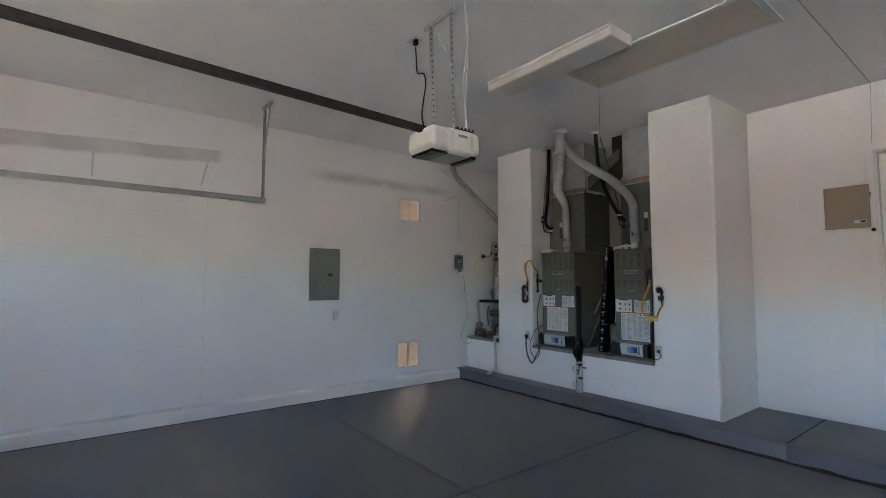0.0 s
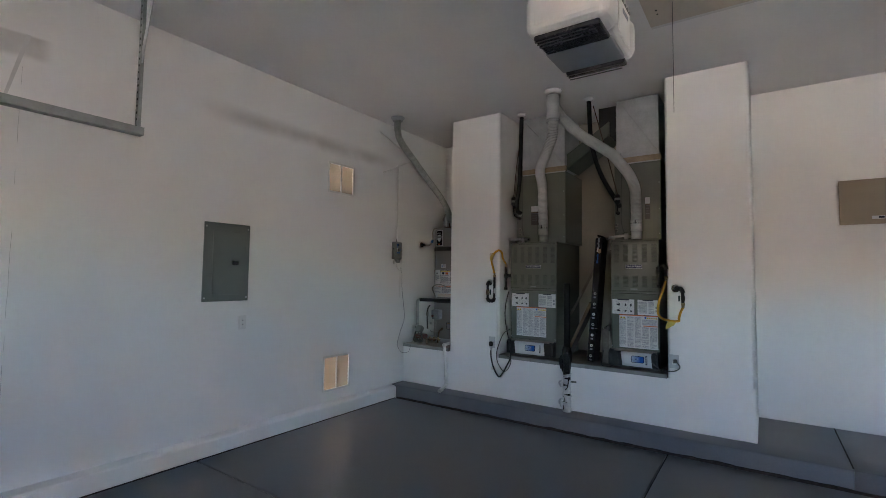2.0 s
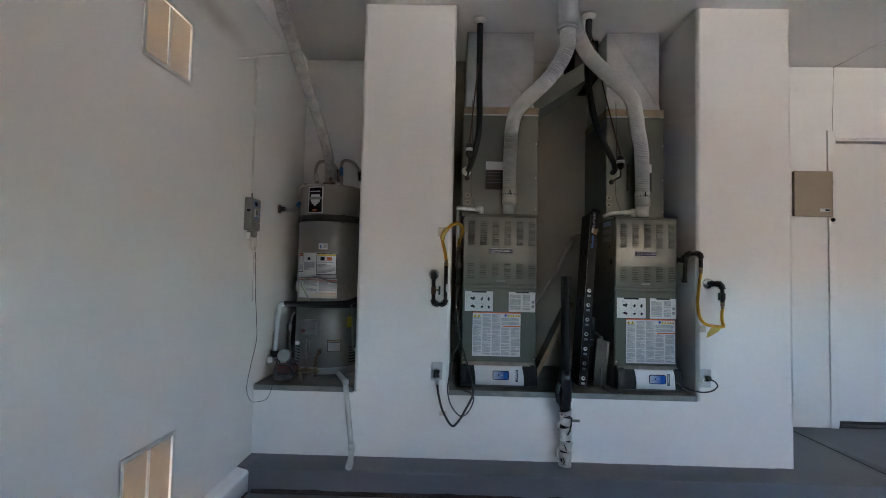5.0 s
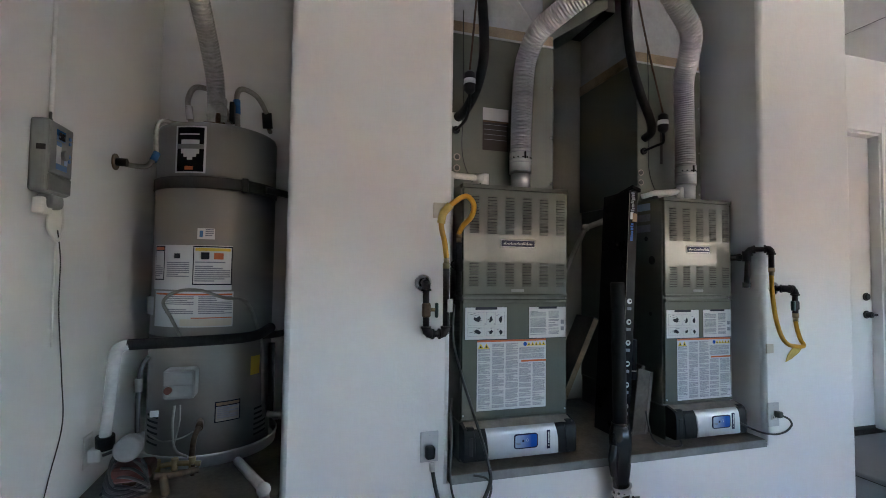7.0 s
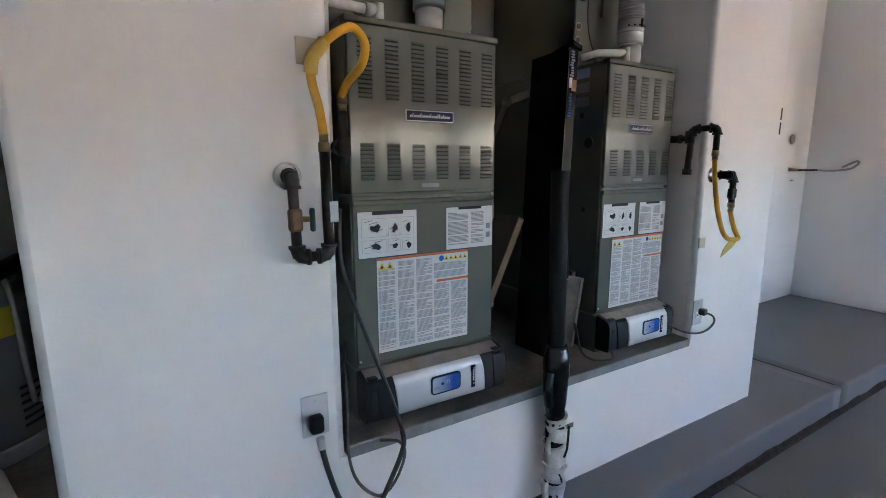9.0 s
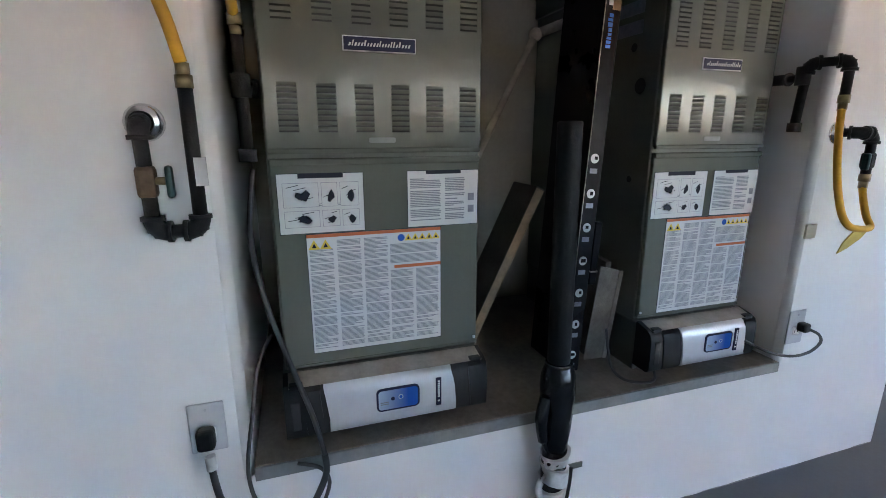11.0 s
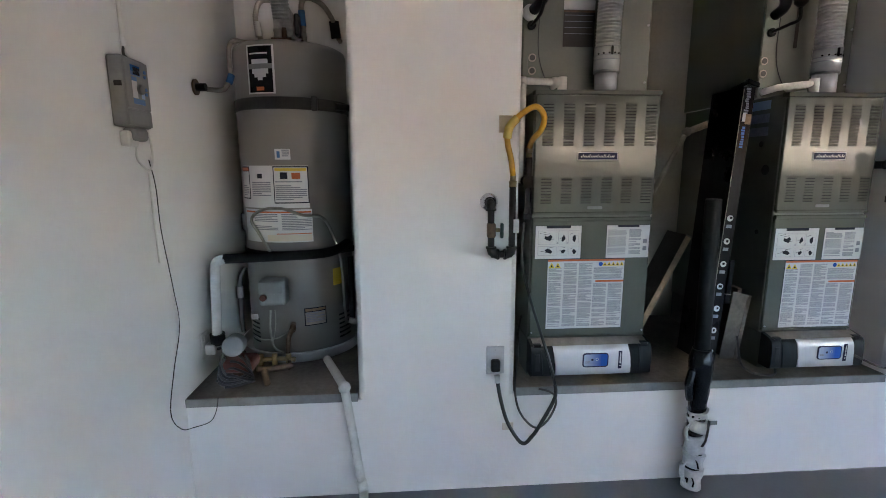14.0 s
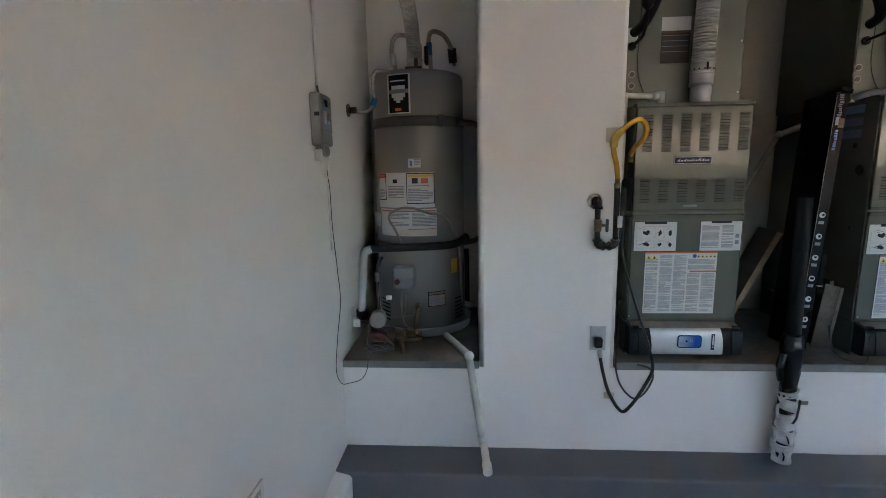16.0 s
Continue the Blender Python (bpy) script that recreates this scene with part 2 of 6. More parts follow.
# unseen front wall; its high window openings are sized to balance the light
GAPS = [(-4.12, 1.26, 1.65, 2.06), (-2.8, 1.26, 1.65, 2.06), (-1.48, 1.26, 1.65, 2.06), (0.35, 1.0, 1.70, 2.02), (1.6, 0.65, 1.70, 2.02), (2.85, 0.4, 1.70, 2.02), (4.1, 0.3, 1.70, 2.02)]
bm, edge = bmesh.new(), BAY
for c, w, za, zb in GAPS:
    bm_box(DOORWALL - 0.06, DOORWALL, edge, c - w / 2, -0.2, CEIL + 0.2, bm=bm)
    bm_box(DOORWALL - 0.06, DOORWALL, c - w / 2, c + w / 2, -0.2, za, bm=bm)
    bm_box(DOORWALL - 0.06, DOORWALL, c - w / 2, c + w / 2, zb, CEIL + 0.2, bm=bm)
    edge = c + w / 2
bm_box(DOORWALL - 0.06, DOORWALL, edge, LEFT, -0.2, CEIL + 0.2, bm=bm)
structure("wall_front", bm, M["wall"], "unseen white garage front with a high row of window openings", "wall")
structure("ceiling", bm_box(DOORWALL - 0.2, BACK + 0.5, BAY - 0.3, LEFT + 0.3, CEIL, CEIL + 0.2), M["ceiling"], "white textured garage ceiling", "ceiling")
# pillars and low wall of the equipment niche
def upright(name, x0, x1, y0, y1, z0, z1, r, label):
    own = bmesh.new()
    bmesh.ops.create_cube(own, size=1.0)
    for v in own.verts:
        v.co = Vector(((x0 + x1) / 2 + v.co.x * (x1 - x0), (y0 + y1) / 2 + v.co.y * (y1 - y0), (z0 + z1) / 2 + v.co.z * (z1 - z0)))
    edges = [e for e in own.edges if abs(e.verts[0].co.z - e.verts[1].co.z) > 0.1 and e.verts[0].co.x < x0 + 0.01]
    bmesh.ops.bevel(own, geom=edges, offset=r, segments=4, affect="EDGES", profile=0.5)
    for f in own.faces:
        f.smooth = 0 < abs(f.normal.x) < 0.99
    return structure(name, own, M["wall"], label, "wall")
upright("wall_pier_1", FRONT, BACK, P1R, P1L, LEDGE - 0.033, CEIL, 0.022, "white painted drywall pier with rounded corners between niches")
upright("wall_pier_2", FRONT, BACK, P2R, P2L, LEDGE - 0.033, CEIL, 0.022, "white painted drywall pier with rounded corners beside furnace niche")
upright("wall_low", FRONT, BACK, P2R, LEFT + 0.05, STEP - 0.01, LEDGE - 0.033, 0.022, "low white wall carrying the equipment platforms")
structure("niche_lining", bm_box(BACK - 0.012, BACK - 0.001, P2L + 0.002, P1R - 0.002, LEDGE + 0.001, CEIL - 0.002), M["drywall"], "unpainted tan drywall at the back of the furnace niche", "wall")
# platform tops
for nm, a, b in (("platform_1", P2L, P1R), ("platform_2", P1L, LEFT)):
    pt = structure(nm, bm_box(FRONT - 0.006, BACK, a + 0.002, b - 0.002, LEDGE - 0.033, LEDGE, 0.003), M["stand"], "dusty brown equipment platform top with a steel edge", "platform")
    edge = mesh_object("edge_strip", bm_box(FRONT - 0.012, FRONT - 0.0062, a + 0.002, b - 0.002, LEDGE - 0.035, LEDGE - 0.001, 0.002), M["cap"])
    edge.parent = pt
# raised concrete step along the back
def rounded_step(x0, y0, y1, x1=BACK, z1=STEP, r=0.016):
    own = bmesh.new()
    prof = [(x0, -0.1)] + [(x0 + r - r * math.cos(a), z1 - r + r * math.sin(a)) for a in (math.pi / 2 * k / 6 for k in range(7))] + [(x1, z1), (x1, -0.1)]
    n = max(int((y1 - y0) / 0.1), 1)
    rings = [[own.verts.new((x + (noise.noise((y0 + (y1 - y0) * i / n, z * 5, 3)) * 0.006 if x < x1 else 0), y0 + (y1 - y0) * i / n, z)) for x, z in prof] for i in range(n + 1)]
    for p, q in zip(rings, rings[1:]):
        for k in range(len(prof) - 1):
            own.faces.new((p[k], p[k + 1], q[k + 1], q[k])).smooth = True
    own.faces.new(rings[0][::-1])
    own.faces.new(rings[-1])
    bmesh.ops.recalc_face_normals(own, faces=own.faces[:])
    return own
SX = 4.385
step = structure("step", rounded_step(SX, RIGHT, 1.3145), M["step"], "grey painted raised concrete step along the back wall", "step")
structure("step_2", rounded_step(SX, 1.3165, LEFT), M["step"], "grey painted raised concrete step below the niches", "step")
# thin raised dark strip in place of a cut groove
structure("step_joint", bm_box(SX + 0.035, BACK - 0.002, 1.3105, 1.3205, STEP - 0.01, STEP + 0.002, 0.0015), M["gap"], "dark strip for the groove across the top of the step", "joint")
structure("subfloor", bm_box(DOORWALL, SX + 0.2, BAY - 0.1, LEFT + 0.1, -0.2, -0.02), M["gap"], "dark concrete below the floor joints", "floor")
# stem wall ledge along the left wall
own = bmesh.new()
prof = [(LEFT + 0.02, -0.02), (LEFT - 0.075, -0.02), (LEFT - 0.078, 0.112), (LEFT - 0.07, 0.124), (LEFT - 0.055, 0.13), (LEFT + 0.02, 0.142)]
rings = [[own.verts.new((x, y + noise.noise((x * 3, z * 9, 1)) * 0.004, z + noise.noise((x * 2.5, z * 4, 7)) * 0.004)) for y, z in prof] for x in np.linspace(DOORWALL, SX + 0.02, 60)]
for p, q in zip(rings, rings[1:]):
    for k in range(len(prof) - 1):
        own.faces.new((p[k], q[k], q[k + 1], p[k + 1]))
own.faces.new(rings[0])
own.faces.new(rings[-1][::-1])
bmesh.ops.recalc_face_normals(own, faces=own.faces[:])
structure("baseboard", own, M["wall"], "white painted concrete stem wall ledge with chipped top", "baseboard")
# outside
structure("ground", bm_box(-300, 300, -300, 300, -0.6, -0.21), M["concrete"], "pale sunlit concrete drive and ground outside", "ground")
structure("driveway", bm_box(-14, DOORWALL - 0.06, -6, 7, -0.21, -0.03), M["concrete"], "pale sunlit concrete driveway", "driveway")
# added screen, out of view; its height sets how much low sky enters
structure("backdrop_low_sky", bm_box(-24.3, -24, -30, 36, -0.2, 3.7), M["tan"], "unseen plain tan screen that blocks the low sky", "backdrop")
# added wall behind the vents: warms their light and hides the sky
structure("backdrop_side", bm_box(-3, 9, 7.2, 7.4, -0.2, 3.9), M["tan"], "unseen tan wall added outside to give the vents warm light", "backdrop")

M["white"] = material("white_plastic", (0.72, 0.71, 0.68), 0.4, var=0.05, scale=15)
M["pvc"] = material("white_pvc", (0.68, 0.67, 0.63), 0.42, var=0.12, scale=14, fine=80)
M["iron"] = material("black_iron_pipe", (0.024, 0.021, 0.019), 0.5, metal=0.0, var=0.3, scale=25, bump=0.3, bump_scale=300)
M["brass"] = material("brass", (0.38, 0.29, 0.16), 0.38, metal=0.9, var=0.2, scale=30)
M["bronze"] = material("tarnished_bronze", (0.14, 0.09, 0.055), 0.5, metal=0.6, var=0.3, scale=30)
M["chrome"] = material("chrome", (0.70, 0.70, 0.71), 0.2, metal=1.0, var=0.03, rough_var=0.04)
M["yellow"] = material("yellow_gas_coating", (0.66, 0.33, 0.012), 0.45, var=0.1, scale=30)
M["tag"] = material("yellow_tag", (0.62, 0.45, 0.10), 0.5, var=0.12, scale=30)
M["green"] = material("green_handle", (0.008, 0.045, 0.04), 0.4)
M["paper"] = material("printed_label", (0.62, 0.62, 0.62), 0.2, var=0.03, scale=10)
M["ink"] = material("grey_print", (0.24, 0.25, 0.29), 0.4, var=0.15, scale=60)
M["table_print"] = material("brown_print", (0.035, 0.026, 0.022), 0.6, var=0.15)
M["ink_dark"] = material("dark_print", (0.014, 0.017, 0.03), 0.5, var=0.1)
M["orange"] = material("orange_print", (0.52, 0.12, 0.03), 0.4)
M["warn"] = material("warning_yellow", (0.65, 0.48, 0.05), 0.4)
M["blue"] = material("blue_badge", (0.03, 0.12, 0.48), 0.2, var=0.15, scale=25, coat=0.5)
M["pale_blue"] = material("pale_blue_print", (0.30, 0.42, 0.62), 0.3)
M["mid_blue"] = material("mid_blue_print", (0.12, 0.25, 0.55), 0.25)
M["blue_tape"] = material("blue_tape", (0.02, 0.14, 0.38), 0.6, var=0.2, scale=40)
M["navy"] = material("navy_nameplate", (0.012, 0.015, 0.05), 0.5)
M["silver"] = material("silver_plastic", (0.58, 0.59, 0.60), 0.35, metal=0.3, var=0.05, scale=10)
M["dust"] = material("dusty_top", (0.33, 0.29, 0.25), 0.8, var=0.2, scale=15)
M["foam"] = material("black_foam", (0.013, 0.013, 0.014), 0.6, var=0.25, scale=20, bump=0.3, bump_scale=80)
M["tape_black"] = material("black_film", (0.012, 0.012, 0.013), 0.24, var=0.2, scale=20, bump=0.6, bump_scale=35)
M["tape_white"] = material("white_wrap", (0.60, 0.60, 0.59), 0.5, var=0.15, scale=25, bump=0.6, bump_scale=40)
M["wood"] = material("raw_pine", (0.36, 0.285, 0.195), 0.8, var=0.3, scale=8, fine=140, bump=0.2)
M["card"] = material("brown_cardboard", (0.30, 0.20, 0.12), 0.8, var=0.25, scale=12)
M["card_dark"] = material("dark_board", (0.10, 0.085, 0.07), 0.8, var=0.25, scale=12)
M["hatch"] = material("attic_hatch_board", (0.62, 0.55, 0.45), 0.7, var=0.06, scale=4, fine=60)
M["grey_plate"] = material("outlet_plate", (0.52, 0.52, 0.53), 0.4, var=0.04, scale=20)
M["box_black"] = material("black_carton", (0.009, 0.009, 0.010), 0.3, var=0.3, scale=8, fine=40)
M["copper"] = material("copper_tube", (0.095, 0.06, 0.042), 0.5, metal=0.6, var=0.2, scale=30)
M["cable"] = material("grey_cable", (0.06, 0.058, 0.054), 0.5, var=0.1)
M["cord"] = material("black_cord", (0.02, 0.02, 0.02), 0.45)
# near-black in place of the shade inside the louvre slots
M["slot"] = material("louvre_slot_shade", (0.022, 0.023, 0.020), 0.8)
for k, v in (("ink", 0.15), ("ink_dark", 0.15), ("navy", 0.15), ("black", 0.25), ("grey_steel", 0.29), ("iron", 0.3), ("foam", 0.2)):
    M[k].node_tree.nodes["Principled BSDF"].inputs["Specular IOR Level"].default_value = v


def cover(y0, y1, z0, z1, x, t=0.0012):
    """A thin sheet that faces -x with its face at x - t."""
    return bm_box(x - t, x, y0, y1, z0, z1)


def print_lines(y0, y1, z0, z1, x, pitch=0.006, fill=0.55, seed=0, bm=None):
    """Rows of bars for small print; they run from y1 (first) to y0."""
    rnd = random.Random(seed)
    bm = bm or bmesh.new()
    z = z1
    count = 0
    while z - pitch > z0:
        count += 1
        if count % rnd.choice((6, 7, 9)):
            ya = y1
            yb = y0 + (y1 - y0) * (rnd.random() * 0.06 if rnd.random() < 0.85 else rnd.uniform(0.2, 0.6))
            own = [bm.verts.new((x - 0.0003, y, zz)) for y, zz in ((ya, z), (ya, z - pitch * fill), (yb, z - pitch * fill), (yb, z))]
            bm.faces.new(own)
        z -= pitch
    return bm


def louvre(y0, y1, z0, z1, x, n):
    """Pressed slits: each a sloped lip over a dark slot."""
    bm = bmesh.new()
    p = (z1 - z0) / n
    for i in range(n):
        z = z1 - p * i
        a = [bm.verts.new(c) for c in ((x, y1, z), (x, y0, z), (x - 0.004, y0 + 0.002, z - p * 0.62), (x - 0.004, y1 - 0.002, z - p * 0.62))]
        bm.faces.new(a)
        b = [bm.verts.new(c) for c in ((x - 0.004, y1 - 0.002, z - p * 0.62), (x - 0.004, y0 + 0.002, z - p * 0.62), (x + 0.001, y0 + 0.002, z - p * 0.66), (x + 0.001, y1 - 0.002, z - p * 0.66))]
        bm.faces.new(b)
    return bm


def slots(y0, y1, z0, z1, x, n):
    bm = bmesh.new()
    p = (z1 - z0) / n
    for i in range(n):
        z = z1 - p * i
        bm.faces.new([bm.verts.new((x - 0.0006, y, zz)) for y, zz in ((y1, z - p * 0.6), (y0, z - p * 0.6), (y0, z - p * 0.92), (y1, z - p * 0.92))])
    return bm


def picture_marks(y0, y1, z0, z1, x, parent):
    """Six small drawing frames with dark shapes inside."""
    rnd = random.Random(5)
    zs = [(z0 + (z1 - z0) * 0.47, z1 - 0.006), (z0 + 0.008, z0 + (z1 - z0) * 0.40)]
    for za, zb in zs:
        cuts = [0, 0.48, 0.72, 1.0] if za > (z0 + z1) / 2 - 0.02 else [0, 0.48, 0.74, 1.0]
        for a, b in zip(cuts, cuts[1:]):
            ya, yb = y1 - (y1 - y0) * a - 0.003, y1 - (y1 - y0) * b + 0.003
            own = bmesh.new()
            own.faces.new([own.verts.new((x - 0.0004, y, z)) for y, z in ((ya, zb), (ya, za), (yb, za), (yb, zb))])
            part("drawing_frame", own, M["ink"], parent)
            own = bmesh.new()
            own.faces.new([own.verts.new((x - 0.0007, y, z)) for y, z in ((ya - 0.0008, zb - 0.0008), (ya - 0.0008, za + 0.0008), (yb + 0.0008, za + 0.0008), (yb + 0.0008, zb - 0.0008))])
            part("drawing_field", own, M["paper"], parent)
            cy, cz, w, h = (ya + yb) / 2, (za + zb) / 2, abs(ya - yb), zb - za
            own = bmesh.new()
            tilt = rnd.uniform(-0.12, 0.12)
            for dx, p0, p1, q0, q1 in ((0.0008, 0.38, -0.10, -0.40, 0.34), (0.0009, 0.20, -0.36, -0.22, 0.10)):
                own.faces.new([own.verts.new((x - dx, cy + w * p, cz + h * q)) for p, q in ((p0, q1 + tilt), (p0, q0), (p1, q0), (p1, q1 - tilt))])
            part("drawing_shade", own, M["silver"], parent)
            own = bmesh.new()
            n = 9
            rim = [(cy - w * 0.06 + w * rnd.uniform(0.12, 0.27) * math.cos(2 * math.pi * k / n), cz - h * 0.06 + h * rnd.uniform(0.13, 0.33) * math.sin(2 * math.pi * k / n)) for k in range(n)]
            own.faces.new([own.verts.new((x - 0.0011, y, z)) for y, z in rim])
            part("drawing", own, M["ink_dark"], parent)
            own = bmesh.new()
            for k in range(3):
                a, b = cy + w * (0.40 - 0.2 * k), cz + h * rnd.uniform(-0.3, 0.38)
                own.faces.new([own.verts.new((x - 0.0013, y, z)) for y, z in ((a, b), (a, b - 0.0014), (a - w * 0.34, b + h * 0.10 - 0.0014), (a - w * 0.34, b + h * 0.10))])
            part("drawing_line", own, M["ink_dark"], parent)


FX = 4.71


own = bmesh.new()
LW = 0.044
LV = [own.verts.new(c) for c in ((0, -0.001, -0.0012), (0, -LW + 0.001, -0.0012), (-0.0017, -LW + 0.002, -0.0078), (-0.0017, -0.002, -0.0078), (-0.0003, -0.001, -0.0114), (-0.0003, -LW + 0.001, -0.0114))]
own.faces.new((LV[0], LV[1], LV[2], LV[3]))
# underside face takes the painted slot shade
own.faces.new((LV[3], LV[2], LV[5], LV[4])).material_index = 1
own.faces.new((LV[0], LV[3], LV[4]))
own.faces.new((LV[1], LV[5], LV[2]))
bmesh.ops.recalc_face_normals(own, faces=own.faces[:])
LOUVRE = bpy.data.meshes.new("louvre")
own.to_mesh(LOUVRE)
own.free()
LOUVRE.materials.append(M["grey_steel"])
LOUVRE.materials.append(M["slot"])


M["badge_print"] = bpy.data.materials.new("badge_print")
M["badge_print"].use_nodes = True
bn = M["badge_print"].node_tree
tc, sx, rp = bn.nodes.new("ShaderNodeTexCoord"), bn.nodes.new("ShaderNodeSeparateXYZ"), bn.nodes.new("ShaderNodeValToRGB")
bn.links.new(tc.outputs["Generated"], sx.inputs[0])
bn.links.new(sx.outputs["Y"], rp.inputs["Fac"])
rp.color_ramp.elements[0].color, rp.color_ramp.elements[1].color = (0.015, 0.085, 0.36, 1), (0.36, 0.44, 0.56, 1)
rp.color_ramp.elements[0].position = 0.25
bn.links.new(rp.outputs["Color"], bn.nodes["Principled BSDF"].inputs["Base Color"])
bn.nodes["Principled BSDF"].inputs["Roughness"].default_value = 0.25


def profile_bar(prof, y0, y1, x, z, wave=0.0):
    """A closed bar of the given x-z outline from y0 to y1, its ends waved a little."""
    bm = bmesh.new()
    n = len(prof)
    bow = [wave * math.sin(math.pi * 2 * k / (n - 1)) for k in range(n)]
    lo = [bm.verts.new((x + p, y0 - bow[k], z + q)) for k, (p, q) in enumerate(prof)]
    hi = [bm.verts.new((x + p, y1 - bow[k], z + q)) for k, (p, q) in enumerate(prof)]
    for k in range(n):
        f = bm.faces.new((lo[k], lo[(k + 1) % n], hi[(k + 1) % n], hi[k]))
        f.smooth = 0 < k < n - 2
    bm.faces.new(lo[::-1])
    bm.faces.new(hi)
    bmesh.ops.recalc_face_normals(bm, faces=bm.faces[:])
    bmesh.ops.split_edges(bm, edges=[e for e in bm.edges if len(e.link_faces) == 2 and not (e.link_faces[0].smooth and e.link_faces[1].smooth)])
    return bm


def round_plate(x0, x1, y, z, w, h, r):
    """A thin plate in the y-z plane with rounded corners."""
    bm = bmesh.new()
    rim = []
    for cy, cz, a0 in ((w / 2 - r, h / 2 - r, 0), (-w / 2 + r, h / 2 - r, 90), (-w / 2 + r, -h / 2 + r, 180), (w / 2 - r, -h / 2 + r, 270)):
        for k in range(5):
            a = math.radians(a0 + 22.5 * k)
            rim.append((y + cy + r * math.cos(a), z + cz + r * math.sin(a)))
    fr, bk = [bm.verts.new((x0, p, q)) for p, q in rim], [bm.verts.new((x1, p, q)) for p, q in rim]
    bm.faces.new(fr)
    bm.faces.new(bk[::-1])
    for k in range(len(rim)):
        bm.faces.new((fr[k], bk[k], bk[(k + 1) % len(rim)], fr[(k + 1) % len(rim)]))
    bmesh.ops.recalc_face_normals(bm, faces=bm.faces[:])
    return bm


def furnace(y0, y1, columns, drop, label):
    w, L0 = y1 - y0, LEDGE - 0.028
    f = thing("furnace", (FX + 0.35, (y0 + y1) / 2, LEDGE), label, "furnace", "furnaces on the platform")
    z0, z1 = 0.757, 1.757
    part("body", bm_box(FX + 0.012, 5.42, y0, y1, L0 + 0.18, z1, 0.004), M["grey_steel_side"], f, "dusty grey steel cabinet sides")
    # top rim that overhangs the upper door
    part("top_rim", bm_box(FX - 0.006, FX + 0.03, y0 - 0.002, y1 + 0.002, z1 - 0.014, z1 + 0.002, 0.002), M["grey_steel"], f)
    up = part("upper_door", bm_box(FX - 0.004, FX + 0.012, y0 + 0.003, y1 - 0.003, 1.277, z1 - 0.016, 0.004), M["grey_steel"], f)
    lip = bm_box(FX - 0.007, FX + 0.006, y0 + 0.003, y1 - 0.003, 1.272, 1.284, 0.003)
    part("door_lip", lip, M["grey_steel"], up)
    low = part("lower_door", bm_box(FX - 0.002, FX + 0.012, y0 + 0.004, y1 - 0.004, z0 + 0.004, 1.262, 0.004), M["grey_steel"], f)
    part("handle_rail", bm_box(FX - 0.008, FX + 0.006, y0 + 0.004, y1 - 0.004, 1.246, 1.262, 0.004), M["grey_steel"], low)
    part("bottom_rail", bm_box(FX - 0.003, FX + 0.012, y0 + 0.002, y1 - 0.002, z0 - 0.002, z0 + 0.006, 0.002), M["grey_steel"], f, "bent sheet-metal bottom edge")
    lw = 0.044
    pitch = (w - 0.033 - 0.014 - lw) / (columns - 1)
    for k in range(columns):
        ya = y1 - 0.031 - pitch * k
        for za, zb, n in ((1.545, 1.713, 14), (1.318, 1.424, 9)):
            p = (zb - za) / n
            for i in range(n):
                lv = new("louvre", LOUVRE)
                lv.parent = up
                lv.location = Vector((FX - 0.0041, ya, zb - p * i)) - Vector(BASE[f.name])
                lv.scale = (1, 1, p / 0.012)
    # nameplate
    c, hw = (y0 + y1) / 2 - (0.005 if w > 0.45 else -0.004), 0.082 if w > 0.45 else 0.072
    plate = part("nameplate", bm_box(FX - 0.0075, FX - 0.004, c - hw, c + hw, 1.490, 1.522, 0.0015), M["silver"], up, "navy nameplate with a bright rim")
    part("nameplate_field", bm_box(FX - 0.0085, FX - 0.0075, c - hw + 0.0025, c + hw - 0.0025, 1.4925, 1.5195), M["navy"], plate)
    bm = bmesh.new()
    rnd = random.Random(2)
    y = c + hw - 0.012
    while y > c - hw + 0.014:
        s = rnd.uniform(0.005, 0.009)
        h = 0.012 if rnd.random() < 0.25 else 0.007
        s = s * 0.5
        bm.faces.new([bm.verts.new((FX - 0.0089, yy, zz)) for yy, zz in ((y, 1.501), (y - s, 1.501), (y - s - 0.003, 1.501 + h), (y - 0.003, 1.501 + h))])
        y -= s + 0.003
    part("lettering", bm, M["paper"], plate)
    part("small_mark", round_plate(FX - 0.005, FX - 0.004, c, 1.301, 0.062, 0.012, 0.004), M["cap"], up)
    # printed labels on the lower door
    x = FX - 0.0024
    k = w / 0.505

    def sheet(name, ya, yb, za, zb, lab):
        ob = part(name, cover(ya, yb, za, zb, x), M["paper"], low, lab)
        part("label_edge", cover(ya - 0.0013, yb + 0.0013, za - 0.0013, zb + 0.0013, x + 0.0006), M["ink_dark"], ob)
        return ob
    za, zb = 1.092 - drop, 1.228 - drop
    if w > 0.45:
        a0, a1, b0, b1, c0, c1 = y1 - 0.208, y1 - 0.017, y0 + 0.008, y0 + 0.190, y1 - 0.398, y1 - 0.072
    else:
        a0, a1, b0, b1, c0, c1 = y1 - 0.206, y1 - 0.012, y0 + 0.006, y0 + 0.182, y1 - 0.402, y1 - 0.074
    xi = x - 0.0012
    s = sheet("instruction_label", a0, a1, za, zb, "white printed sheet with six small drawings")
    picture_marks(a0 + 0.008, a1 - 0.008, za + 0.006, zb - 0.014, xi, s)
    part("heading", cover((a0 + a1) / 2 - 0.05, (a0 + a1) / 2 + 0.05, zb - 0.010, zb + 0.001, xi, 0.0004), M["ink_dark"], s)
    part("border", print_lines(a0 + 0.01, a1 - 0.01, za + 0.058, za + 0.068, xi, 0.004, 0.4, 8), M["ink"], s)
    s = sheet("text_label", b0, b1, za, zb, "white sheet of small print")
